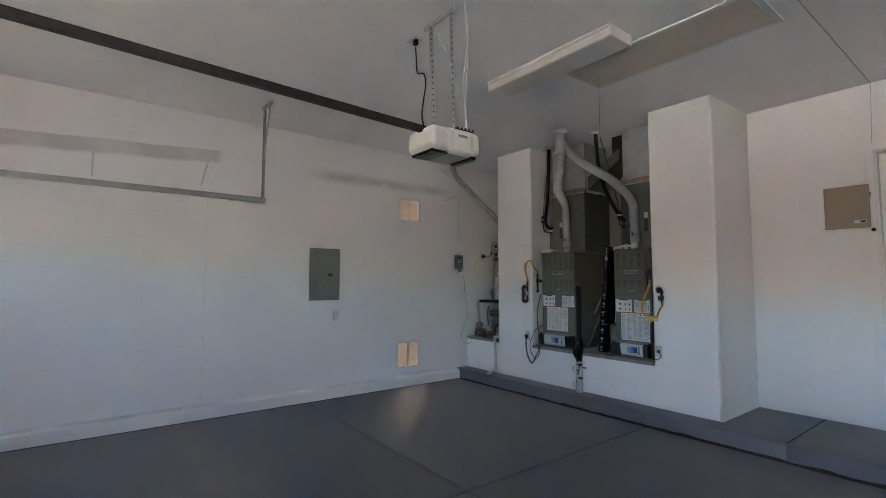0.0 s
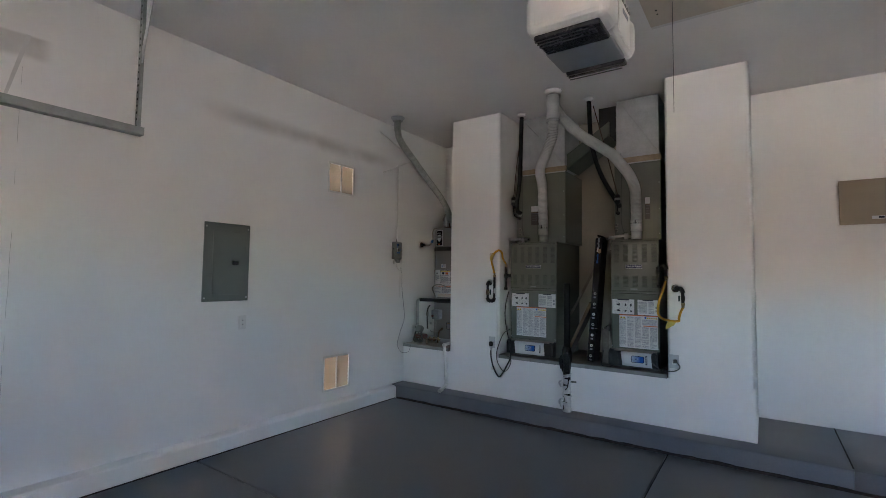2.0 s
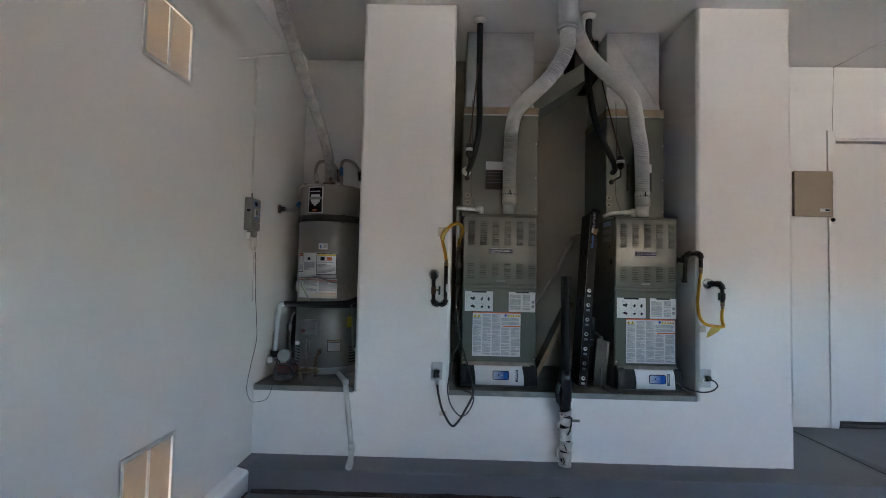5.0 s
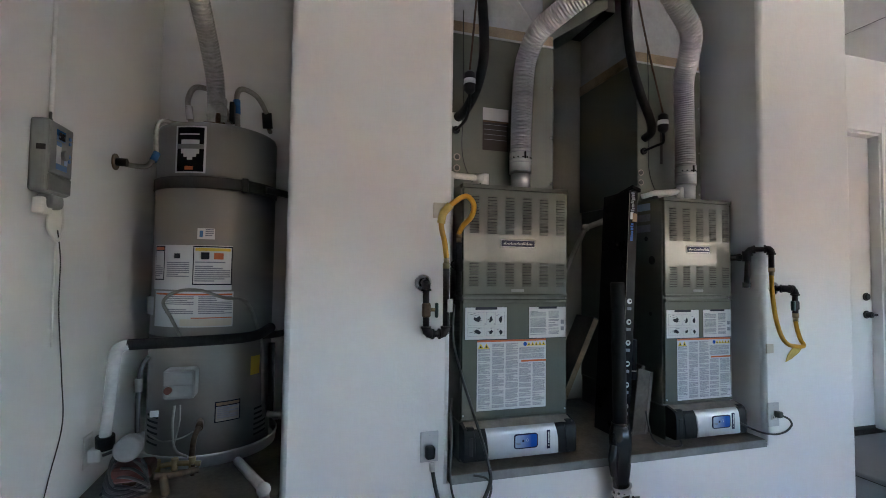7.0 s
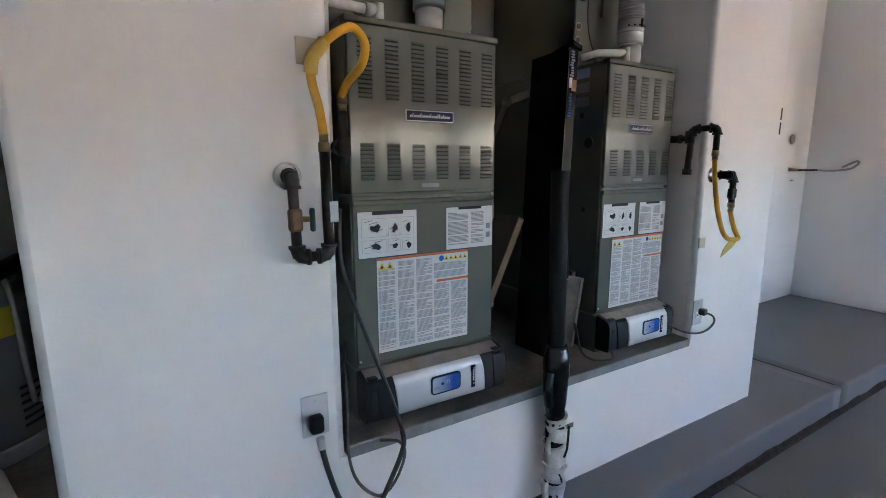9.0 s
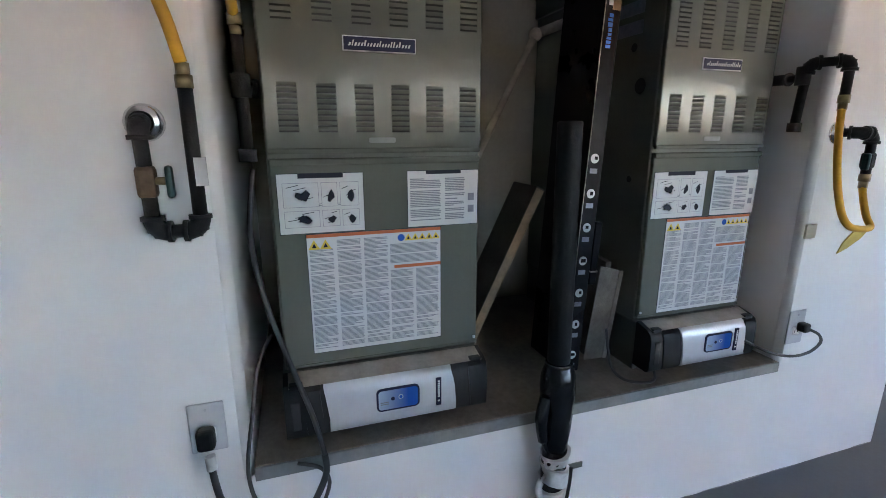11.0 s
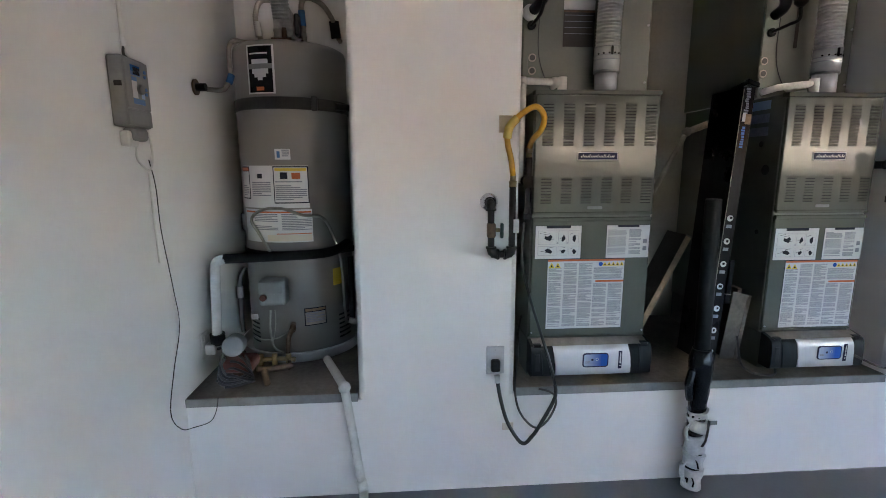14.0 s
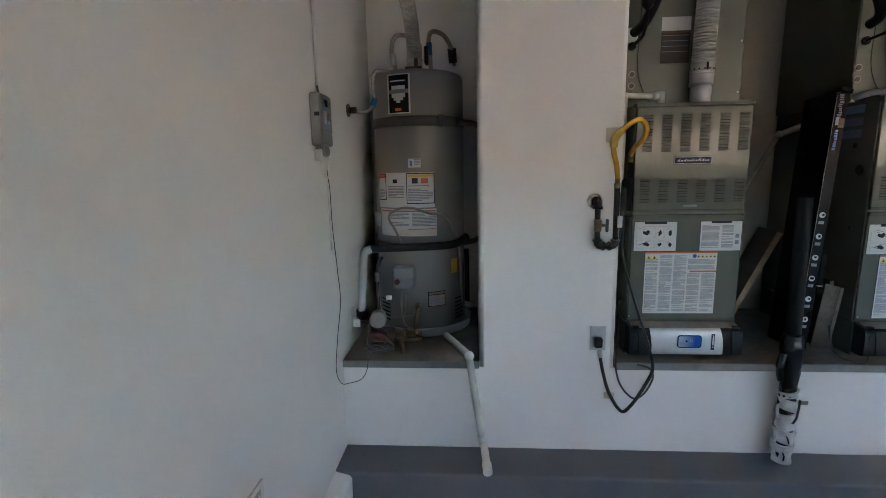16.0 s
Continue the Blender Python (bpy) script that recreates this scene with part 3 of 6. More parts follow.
    part("heading", cover((b0 + b1) / 2 - 0.045, (b0 + b1) / 2 + 0.045, zb - 0.008, zb + 0.001, xi, 0.0004), M["ink_dark"], s)
    m = (b0 + b1) / 2
    bm = print_lines(m + 0.006, b1 - 0.006, za + 0.012, zb - 0.018, xi, 0.0042, 0.6, 11)
    print_lines(b0 + 0.035, m - 0.004, za + 0.012, zb - 0.018, xi, 0.0042, 0.6, 12, bm)
    part("print", bm, M["ink"], s)
    bm = cover(b0 + 0.010, b0 + 0.026, za + 0.06, za + 0.078, xi, 0.0004)
    merge(bm, cover(b0 + 0.010, b0 + 0.026, za + 0.03, za + 0.048, xi, 0.0004))
    part("figure", bm, M["ink"], s)
    za, zb = 0.790 - drop, 1.088 - drop
    s = sheet("warning_label", c0, c1, za, zb, "large white warning label with orange bands")
    ww = c1 - c0
    part("band", cover(c0, c1, zb - 0.008, zb, xi, 0.0003), M["orange"], s)
    part("band", cover(c0, c0 + ww * 0.37, zb - 0.098, zb - 0.090, xi, 0.0003), M["orange"], s)
    for a, b in ((0.01, 0.17), (0.66, 0.99)):
        n = 2 if b < 0.5 else 6
        for i in range(n):
            cy = c1 - ww * (a + (b - a) * (i + 0.5) / n)
            tri = bmesh.new()
            if n == 6 and i == 0:
                part("round_sign", bm_cyl((xi, cy, zb - 0.021), (xi - 0.0006, cy, zb - 0.021), 0.009, 12), M["blue"], s)
                tri.free()
                continue
            k2 = 1.35 if n == 2 else 1.0
            tri.faces.new([tri.verts.new((xi - 0.0005, cy + p * k2, zb - 0.009 - 0.020 * k2 + q * k2)) for p, q in ((0.010, 0), (-0.010, 0), (0, 0.017))])
            part("warning_sign", tri, M["warn"], s)
            dot = bmesh.new()
            dot.faces.new([dot.verts.new((xi - 0.0009, cy + p * k2, zb - 0.009 - 0.020 * k2 + q * k2)) for p, q in ((0.004, 0.003), (-0.004, 0.003), (0, 0.011))])
            part("sign_mark", dot, M["ink_dark"], s)
    for i, (a, b, top) in enumerate(((0.015, 0.185, 0.035), (0.21, 0.385, 0.016), (0.405, 0.585, 0.016), (0.60, 0.985, 0.036), (0.60, 0.78, 0.103), (0.80, 0.985, 0.103))):
        lo = za + 0.008 if i not in (3,) else zb - 0.086
        part("print", print_lines(c1 - ww * b, c1 - ww * a, lo, zb - top, xi, 0.0031, 0.56, 20 + i), M["ink"], s)
    # screws
    for yy in (y0 + 0.012, y1 - 0.012):
        part("screw", bm_cyl((FX - 0.006, yy, z0 + 0.018), (FX, yy, z0 + 0.018), 0.004, 8), M["galv"], f)
    # filter cabinet below
    a, b = y0 + 0.004, y1 + 0.006
    box = part("filter_cabinet", bm_box(FX - 0.012, 5.40, a, b, LEDGE + 0.001, L0 + 0.188, 0.004), M["grey_steel_side"], f, "dusty filter cabinet")
    shell = [(-0.012, 0.050), (-0.070, 0.050), (-0.078, 0.054), (-0.082, 0.062), (-0.083, 0.110), (-0.081, 0.155), (-0.074, 0.173), (-0.060, 0.182), (-0.012, 0.193)]
    door = part("filter_door", profile_bar(shell, a, b, FX, L0), M["black"], f, "black plastic filter door")
    for ya, yb, s in ((b - 0.085, b - 0.045, 1), (a + 0.014, a + 0.05, -1)):
        part("grip", profile_bar([(p - 0.006, 0.010 + q * 0.93) for p, q in shell[1:-1]], ya, yb, FX, L0, 0.004), M["black"], door)
        e = b if s > 0 else a
        part("grip_recess", bm_box(FX - 0.0835, FX - 0.074, min(e - s * 0.014, e - s * 0.036), max(e - s * 0.014, e - s * 0.036), L0 + 0.075, L0 + 0.150, 0.003), M["dark_void"], door)
        part("latch_tab", bm_box(FX - 0.072, FX - 0.050, min(e - s * 0.012, e - s * 0.045), max(e - s * 0.012, e - s * 0.045), L0 + 0.172, L0 + 0.187, 0.004), M["black"], door)
    dusty = [(-0.071, 0.1806), (-0.018, 0.1945), (-0.018, 0.1955), (-0.072, 0.1816)]
    part("door_dust", profile_bar(dusty, a + 0.012, b - 0.012, FX, L0), M["dust"], f, "brown dust on the filter door")
    sa, sb = a + (0.094 if w > 0.45 else 0.05), b - (0.096 if w > 0.45 else 0.115)
    face = [(-0.016, 0.054), (-0.080, 0.056), (-0.0865, 0.062), (-0.088, 0.090), (-0.088, 0.130), (-0.0868, 0.152), (-0.083, 0.166), (-0.076, 0.176), (-0.066, 0.1805), (-0.016, 0.1935)]
    silver = part("silver_cover", profile_bar(face, sa, sb, FX, L0, 0.006), M["silver"], f, "silver plastic cover with curved face")
    m = (sa + sb) / 2 - 0.012
    fld = part("badge", round_plate(FX - 0.0915, FX - 0.086, m, L0 + 0.122, 0.108, 0.060, 0.012), M["navy"], silver, "blue badge with a dark rim")
    part("badge_field", round_plate(FX - 0.0922, FX - 0.0915, m, L0 + 0.122, 0.099, 0.051, 0.008), M["badge_print"], fld, "printed field fading from pale to deep blue")
    part("badge_dot", bm_cyl((FX - 0.0922, m - 0.006, L0 + 0.126), (FX - 0.0926, m - 0.006, L0 + 0.126), 0.006, 14), M["paper"], fld)
    part("badge_dot", bm_cyl((FX - 0.0926, m - 0.006, L0 + 0.126), (FX - 0.0928, m - 0.006, L0 + 0.126), 0.0045, 14), M["blue"], fld)
    part("badge_dot", bm_cyl((FX - 0.0922, m + 0.014, L0 + 0.124), (FX - 0.0926, m + 0.014, L0 + 0.124), 0.005, 12), M["navy"], fld)
    part("badge_text", print_lines(m + 0.024, m + 0.045, L0 + 0.103, L0 + 0.118, FX - 0.0924, 0.005, 0.6, 3), M["ink"], fld)
    mk = part("side_mark", bm_box(FX - 0.0912, FX - 0.086, sa + 0.035, sa + 0.049, L0 + 0.082, L0 + 0.158, 0.001), M["navy"], silver)
    part("mark_text", print_lines(sa + 0.039, sa + 0.045, L0 + 0.088, L0 + 0.152, FX - 0.0914, 0.006, 0.8, 4), M["paper"], mk)
    return f


f1 = furnace(3.50, 4.005, 6, 0.0, "grey-green upright gas furnace with louvred door and labels")
f2 = furnace(2.552, 2.968, 5, 0.022, "narrower grey-green gas furnace with louvred door beside black carton")
# knockouts and rating plates on the side of the second furnace
for i in range(3):
    bm = bm_box(4.80, 4.97, 2.968, 2.9692, 1.705 - 0.055 * i, 1.742 - 0.055 * i)
    part("rating_plate", bm, M["ink"] if i else M["pale_blue"], f2, "grey printed rating plate")
for x, z, r in ((4.79, 1.45, 0.022), (4.83, 1.56, 0.012), (4.93, 1.41, 0.008), (4.80, 1.18, 0.01)):
    part("knockout", bm_cyl((x, 2.968, z), (x, 2.9695, z), r, 16), M["dark_void"], f2)


def coil_cabinet(y0, y1, px, py0, py1, label):
    c = thing("coil_cabinet", (5.1, (y0 + y1) / 2, 1.759), label, "duct cabinet", "cabinets above the furnaces")
    part("body", bm_box(4.89, 5.43, y0, y1, 1.759, 2.515, 0.004), M["coil"], c)
    part("panel", bm_box(4.886, 4.891, y0 + 0.004, y1 - 0.004, 1.765, 2.505, 0.002), M["coil"], c)
    part("wood_rail", bm_box(4.90, 4.93, y0 - 0.004, y1, 2.519, 2.575, 0.003), M["wood"], c, "raw pine rail")
    part("wood_rail", bm_box(4.93, 5.43, y1 - 0.022, y1 + 0.002, 2.519, 2.575, 0.003), M["wood"], c, "raw pine rail")
    part("sealing_strip", bm_box(4.887, 4.905, y0, y1, 2.507, 2.518, 0.002), M["galv"], c)
    duct = part("plenum", bm_box(px, 5.43, py0, py1, 2.575, CEIL - 0.003, 0.003), M["galv"], c, "galvanised sheet-metal plenum")
    part("drive_cleat", bm_box(px - 0.008, px, py0 - 0.004, py1 + 0.004, 2.58, 2.605, 0.002), M["galv"], duct)
    for a, b in (((py0 + 0.02, 2.62), (py1 - 0.05, 3.12)), ):
        part("crease", sweep([(px + 0.001, a[0], a[1]), (px + 0.001, b[0], b[1])], 0.003, 6), M["galv"], duct)
    for z in (1.82, 2.05, 2.3):
        part("screw", bm_cyl((4.882, y0 + 0.015, z), (4.888, y0 + 0.015, z), 0.005, 8), M["galv"], c)
    cy = y1 - (0.042 if y1 > 3.5 else 0.018)
    plate = part("port_plate", round_plate(4.8835, 4.8862, cy, 1.888, 0.038, 0.098, 0.018), M["coil"], c)
    for z in (1.862, 1.914):
        part("drain_port", bm_cyl((4.8805, cy, z), (4.8836, cy, z), 0.0165, 18), M["dust"], plate, "pale ringed drain port")
        part("port_plug", bm_cyl((4.8785, cy, z), (4.8806, cy, z), 0.0115, 16), M["cable"], plate)
    return c


c1 = coil_cabinet(3.47, 4.02, 4.95, 3.50, 4.00, "grey steel coil cabinet with tin plenum above the furnace")
c2 = coil_cabinet(2.555, 2.975, 4.93, 2.575, 2.965, "narrow grey steel coil cabinet with creased tin plenum")
for c, ya, yb, zt in ((c1, 3.718, 3.850, 2.165), (c2, 2.650, 2.695, 2.165)):
    lab = part("label_head", bm_box(4.884, 4.886, ya, yb, zt - 0.06, zt), M["paper"], c, "white rating label")
    tbl = part("label_table", bm_box(4.884, 4.886, ya, yb, zt - 0.205, zt - 0.062), M["table_print"], c, "dark printed table")
    part("label_band", bm_box(4.8835, 4.884, ya, yb, zt - 0.070, zt - 0.062), M["bronze"], tbl)
    part("print", print_lines(ya + 0.005, yb - 0.005, zt - 0.2, zt - 0.08, 4.884, 0.024, 0.1, 3), M["ink"], tbl)
bm = bm_box(4.884, 4.886, 2.815, 2.830, 1.97, 2.165)
part("label_table", bm, M["table_print"], c2)
# slanted branch duct from the first plenum towards the back
dz = thing("branch_duct", (5.2, 3.35, 2.555), "dark grey slanted sheet-metal branch duct", "duct")
own = bmesh.new()
quad = [(3.50, 2.56), (3.50, 2.72), (3.06, 3.00), (3.06, 2.86)]
fr = [own.verts.new((5.02, y, z)) for y, z in quad]
bk = [own.verts.new((5.40, y, z)) for y, z in quad]
own.faces.new(fr)
own.faces.new(bk[::-1])
for i in range(4):
    own.faces.new((fr[i], bk[i], bk[(i + 1) % 4], fr[(i + 1) % 4]))
bmesh.ops.recalc_face_normals(own, faces=own.faces[:])
part("duct_sleeve", own, M["coil"], dz)
# near-black block fills the gap beside the plenum to stand for its shade
part("gap_shade_block", bm_box(5.05, 5.40, 2.99, 3.17, 2.86, CEIL - 0.003, 0.003), M["dark_void"], dz, "dark block for the shaded gap up to the ceiling")

# ---- flues ----
def collar(p, r, h, bm=None):
    return bm_cyl(p, (p[0], p[1], p[2] + h), r, 28, bm=bm)


fl = thing("furnace_flue", (4.35, 3.395, CEIL), "silver flexible aluminium flue pipes joining at a ceiling collar", "flue pipe")
part("ceiling_ring", bm_lathe(4.35, 3.395, [(0.085, CEIL - 0.001), (0.085, CEIL - 0.01), (0.072, CEIL - 0.02), (0.066, CEIL - 0.045), (0.064, CEIL - 0.001)], 32), M["white"], fl, "white ceiling escutcheon")
part("wye", bm_cyl((4.35, 3.395, 2.87), (4.35, 3.395, CEIL - 0.002), 0.062, 32), M["galv"], fl, "galvanised wye fitting")
part("seam", bm_cyl((4.35, 3.395, 2.865), (4.35, 3.395, 2.885), 0.065, 32), M["galv"], fl)
part("duct", sweep([(4.35, 3.395, 2.88), (4.358, 3.405, 2.74), (4.42, 3.49, 2.60), (4.55, 3.60, 2.515), (4.675, 3.662, 2.465), (4.755, 3.678, 2.395), (4.79, 3.683, 2.31), (4.805, 3.686, 2.13), (4.818, 3.685, 1.93)], 0.0475, 24, 0.0024, 0.0125), M["alu"], fl, "corrugated aluminium pipe")
part("duct", sweep([(4.355, 3.385, 3.03), (4.42, 3.33, 2.92), (4.50, 3.22, 2.78), (4.55, 3.03, 2.63), (4.585, 2.915, 2.54), (4.655, 2.858, 2.46), (4.745, 2.805, 2.37), (4.785, 2.765, 2.25), (4.79, 2.757, 2.10), (4.79, 2.754, 1.94)], 0.0475, 24, 0.0024, 0.0125), M["alu"], fl, "corrugated aluminium pipe")
for x, y in ((4.818, 3.685), (4.79, 2.754)):
    part("collar", bm_cyl((x, y, 1.759), (x, y, 1.846), 0.0445, 32), M["galv"], fl, "smooth galvanised collar")
    sl = part("sleeve", bm_cyl((x, y, 1.842), (x, y, 1.945), 0.0505, 32), M["alu"], fl, "taped connector sleeve")
    for z in (1.846, 1.889, 1.905, 1.938):
        part("clamp", bm_cyl((x, y, z), (x, y, z + 0.004), 0.0518, 32), M["galv"], sl)
    for k in range(6):
        a = math.radians(120 + 24 * k)
        part("screw", bm_cyl((x + 0.050 * math.cos(a), y + 0.050 * math.sin(a), 1.912), (x + 0.055 * math.cos(a), y + 0.055 * math.sin(a), 1.912), 0.0035, 8), M["iron"], sl)
    part("latch", bm_box(x - 0.056, x - 0.048, y - 0.004, y + 0.004, 1.905, 1.938, 0.002), M["iron"], sl)

# ---- refrigerant lines ----
for pts, drier, tail in (
    ([(4.775, 3.917, 3.15), (4.755, 3.917, 2.75), (4.72, 3.912, 2.44), (4.705, 3.920, 2.30), (4.72, 3.945, 2.18), (4.79, 3.968, 2.11), (4.886, 3.978, 2.10)], (4.715, 3.978, 2.205), (4.886, 3.985, 2.04)),
    ([(4.70, 3.165, 3.15), (4.74, 3.160, 2.78), (4.765, 3.125, 2.57), (4.785, 3.080, 2.42), (4.80, 3.020, 2.29), (4.81, 2.955, 2.17), (4.835, 2.93, 2.12), (4.886, 2.93, 2.10)], (4.765, 2.917, 2.150), (4.886, 2.94, 2.03)),
):
    rl = thing("refrigerant_line", pts[0], "black foam-insulated refrigerant line hanging from the ceiling", "pipe", "refrigerant lines")
    part("insulation", sweep(pts, 0.022, 14), M["foam"], rl)
    part("ceiling_foam", bm_lathe(pts[0][0], pts[0][1], [(0.05, CEIL - 0.001), (0.045, CEIL - 0.02), (0.025, CEIL - 0.035)], 20), M["white"], rl, "white foam plug at the ceiling")
    top = (drier[0] + 0.01, (pts[2][1] + drier[1]) / 2, 2.62)
    part("copper_line", sweep([(pts[1][0] + 0.02, pts[1][1] - 0.02, 3.1), top, (drier[0], drier[1], drier[2] + 0.05)], 0.005, 8), M["copper"], rl, "thin copper liquid line")
    dr = part("drier", bm_lathe(drier[0], drier[1], [(0.008, drier[2] - 0.055), (0.025, drier[2] - 0.04), (0.026, drier[2] + 0.035), (0.008, drier[2] + 0.05)], 20), M["black"], rl, "black filter drier")
    part("drier_label", bm_lathe(drier[0], drier[1], [(0.0265, drier[2] - 0.012), (0.0266, drier[2] + 0.010)], 20), M["paper"], dr)
    part("outlet_line", sweep([(drier[0], drier[1], drier[2] - 0.05), (drier[0], drier[1], drier[2] - 0.1), (drier[0] + 0.04, (drier[1] + tail[1]) / 2, tail[2] + 0.01), tail], 0.007, 8), M["foam"], rl)
    if pts[0][1] > 3.5:
        part("wall_foam", bm_ball((4.884, pts[-1][1] + 0.012, pts[-1][2] - 0.01), 0.034, (0.35, 1, 1)), M["white"], rl, "white sealing foam")
    part("control_wire", sweep([(4.884, tail[1] - 0.03, 2.62), (4.880, tail[1] - 0.036, 2.2), (4.878, tail[1] - 0.03, 1.95), (4.87, tail[1] - 0.06, 1.83), (4.84, tail[1] - 0.075, 1.80)], 0.0022, 6), M["cord"], rl, "thin dark control wire")
    part("grommet", bm_cyl(tail, (tail[0] - 0.012, tail[1], tail[2]), 0.018, 14), M["foam"], rl)

# ---- condensate pipes ----
cp = thing("condensate_pipe", (4.75, 4.04, 1.39), "white PVC condensate pipe from the coil cabinet", "pipe")
part("pipe", sweep([(4.76, 3.89, 1.795), (4.76, 4.043, 1.80)], 0.0135, 14), M["pvc"], cp)
part("pipe", sweep([(4.76, 4.043, 1.80), (4.765, 4.045, 1.40)], 0.0135, 14), M["pvc"], cp)
part("elbow", bm_ball((4.76, 4.043, 1.80), 0.018), M["pvc"], cp)
part("coupling", bm_cyl((4.76, 3.925, 1.797), (4.76, 3.895, 1.796), 0.018, 16), M["pvc"], cp)
part("elbow", bm_cyl((4.76, 3.885, 1.762), (4.76, 3.885, 1.815), 0.018, 16), M["pvc"], cp)
part("inlet", sweep([(4.76, 3.885, 1.80), (4.886, 3.885, 1.80)], 0.0135, 12), M["pvc"], cp)
cp = thing("condensate_pipe", (4.75, 2.9, 1.76), "white PVC condensate pipe sloping over the furnace top", "pipe")
part("pipe", sweep([(4.745, 2.835, 1.800), (4.75, 2.985, 1.783), (4.80, 3.02, 1.77)], 0.0135, 14, smooth=False), M["pvc"], cp)
part("coupling", bm_cyl((4.745, 2.835, 1.760), (4.745, 2.835, 1.818), 0.018, 16), M["pvc"], cp)
part("inlet", sweep([(4.745, 2.835, 1.80), (4.886, 2.835, 1.80)], 0.0135, 12), M["pvc"], cp)
# drain pipe in a darker grey than the other PVC pipes
cp = thing("condensate_pipe", (5.1, 3.2, 1.3), "darker grey PVC drain pipe behind the furnaces", "pipe")
part("pipe", sweep([(5.05, 2.98, 1.70), (5.08, 3.16, 1.63)], 0.016, 12), M["dust"], cp)
part("elbow", bm_ball((5.08, 3.16, 1.63), 0.022), M["dust"], cp)
part("pipe", sweep([(5.08, 3.16, 1.63), (5.08, 3.40, 1.16), (5.08, 3.49, 1.0)], 0.012, 12, smooth=False), M["dust"], cp)


# ---- gas connections ----
def flange(p, parent):
    part("escutcheon", bm_ball((p[0], p[1], p[2]), 0.034, (0.4, 1, 1)), M["chrome"], parent, "chrome wall escutcheon")


def iron(points, parent, r=0.0125):
    """Threaded pipe with curved, banded elbows at the bends."""
    pts = [Vector(p) for p in points]
    for a, b in zip(pts, pts[1:]):
        part("pipe", bm_cyl(a, b, r, 16), M["iron"], parent)
    for o, p, q in zip(pts, pts[1:], pts[2:]):
        a = (o - p).normalized() * min(0.026, (o - p).length * 0.7)
        b = (q - p).normalized() * min(0.026, (q - p).length * 0.7)
        arc = [p + a * (1 - t) ** 2 + b * t ** 2 for t in (0, 0.17, 0.33, 0.5, 0.67, 0.83, 1)]
        el = sweep(arc, r + 0.0045, 14, smooth=False)
        for e in (a, b):
            bm_cyl(p + e * 0.82, p + e * 1.12, r + 0.0075, 16, bm=el)
        part("elbow", el, M["iron"], parent)


def coupling(p, parent, up=1, r=0.0145):
    part("coupling", bm_cyl(p, (p[0], p[1], p[2] + 0.022 * up), r, 6), M["brass"], parent, "brass hex coupling")
    part("flare_nut", bm_cyl((p[0], p[1], p[2] + 0.022 * up), (p[0], p[1], p[2] + 0.042 * up), r - 0.003, 6), M["brass"], parent)


g = thing("gas_connector", (4.56, 4.16, 1.14), "black iron gas pipe with yellow flexible connector on pier", "gas pipe", "gas connections")
flange((4.60, 4.20, 1.335), g)
iron([(4.60, 4.20, 1.335), (4.555, 4.20, 1.335), (4.552, 4.197, 1.143), (4.552, 4.12, 1.143), (4.556, 4.120, 1.395)], g)
valve = part("valve", bm_box(4.538, 4.566, 4.182, 4.214, 1.205, 1.262, 0.008, 2), M["bronze"], g, "bronze shut-off valve")
part("valve_handle", bm_box(4.534, 4.552, 4.154, 4.166, 1.205, 1.262, 0.005, 2), M["green"], valve, "green lever")
part("valve_stem", bm_cyl((4.548, 4.182, 1.235), (4.545, 4.166, 1.235), 0.007, 10), M["brass"], valve)
coupling((4.556, 4.12, 1.392), g)
part("flex_hose", sweep([(4.554, 4.121, 1.434), (4.545, 4.131, 1.49), (4.542, 4.146, 1.551), (4.535, 4.145, 1.597), (4.525, 4.113, 1.637), (4.525, 4.055, 1.672), (4.530, 4.020, 1.643), (4.550, 4.022, 1.597), (4.610, 4.036, 1.566), (4.650, 4.038, 1.54)], 0.0105, 14), M["yellow"], g, "yellow coated flexible gas hose")
part("hose_tag", sweep([(4.540, 4.148, 1.565), (4.533, 4.142, 1.602), (4.527, 4.116, 1.634)], 0.0155, 10), M["tag"], g, "yellow paper tag")
part("paper_tag", bm_box(4.550, 4.556, 4.128, 4.176, 1.585, 1.645, 0.002), M["hatch"], g, "loose pale paper tag")
coupling((4.656, 4.037, 1.54), g, -1)
iron([(4.656, 4.037, 1.50), (4.656, 4.037, 1.28)], g, 0.0125)
part("tee", bm_cyl((4.656, 4.037, 1.43), (4.656, 4.037, 1.385), 0.019, 16), M["iron"], g)
iron([(4.656, 4.037, 1.41), (4.73, 4.037, 1.41), (4.75, 4.000, 1.41)], g, 0.0125)
part("cap", bm_cyl((4.656, 4.037, 1.285), (4.656, 4.037, 1.26), 0.018, 14), M["iron"], g)
part("barcode_tag", bm_box(4.537, 4.541, 4.098, 4.118, 1.225, 1.275), M["paper"], g, "white barcode tag")
g = thing("gas_connector", (4.55, 2.40, 1.03), "black iron gas pipe with drooping yellow hose beside furnace", "gas pipe", "gas connections")
flange((4.60, 2.405, 1.318), g)
iron([(4.60, 2.405, 1.318), (4.55, 2.38, 1.318), (4.540, 2.345, 1.315), (4.540, 2.343, 1.20)], g)
valve = part("valve", bm_box(4.526, 4.556, 2.328, 2.358, 1.215, 1.262, 0.008, 2), M["iron"], g)
part("valve_handle", bm_box(4.520, 4.54, 2.362, 2.376, 1.212, 1.26, 0.005, 2), M["green"], valve, "dark green lever")
coupling((4.54, 2.343, 1.20), g, -1)
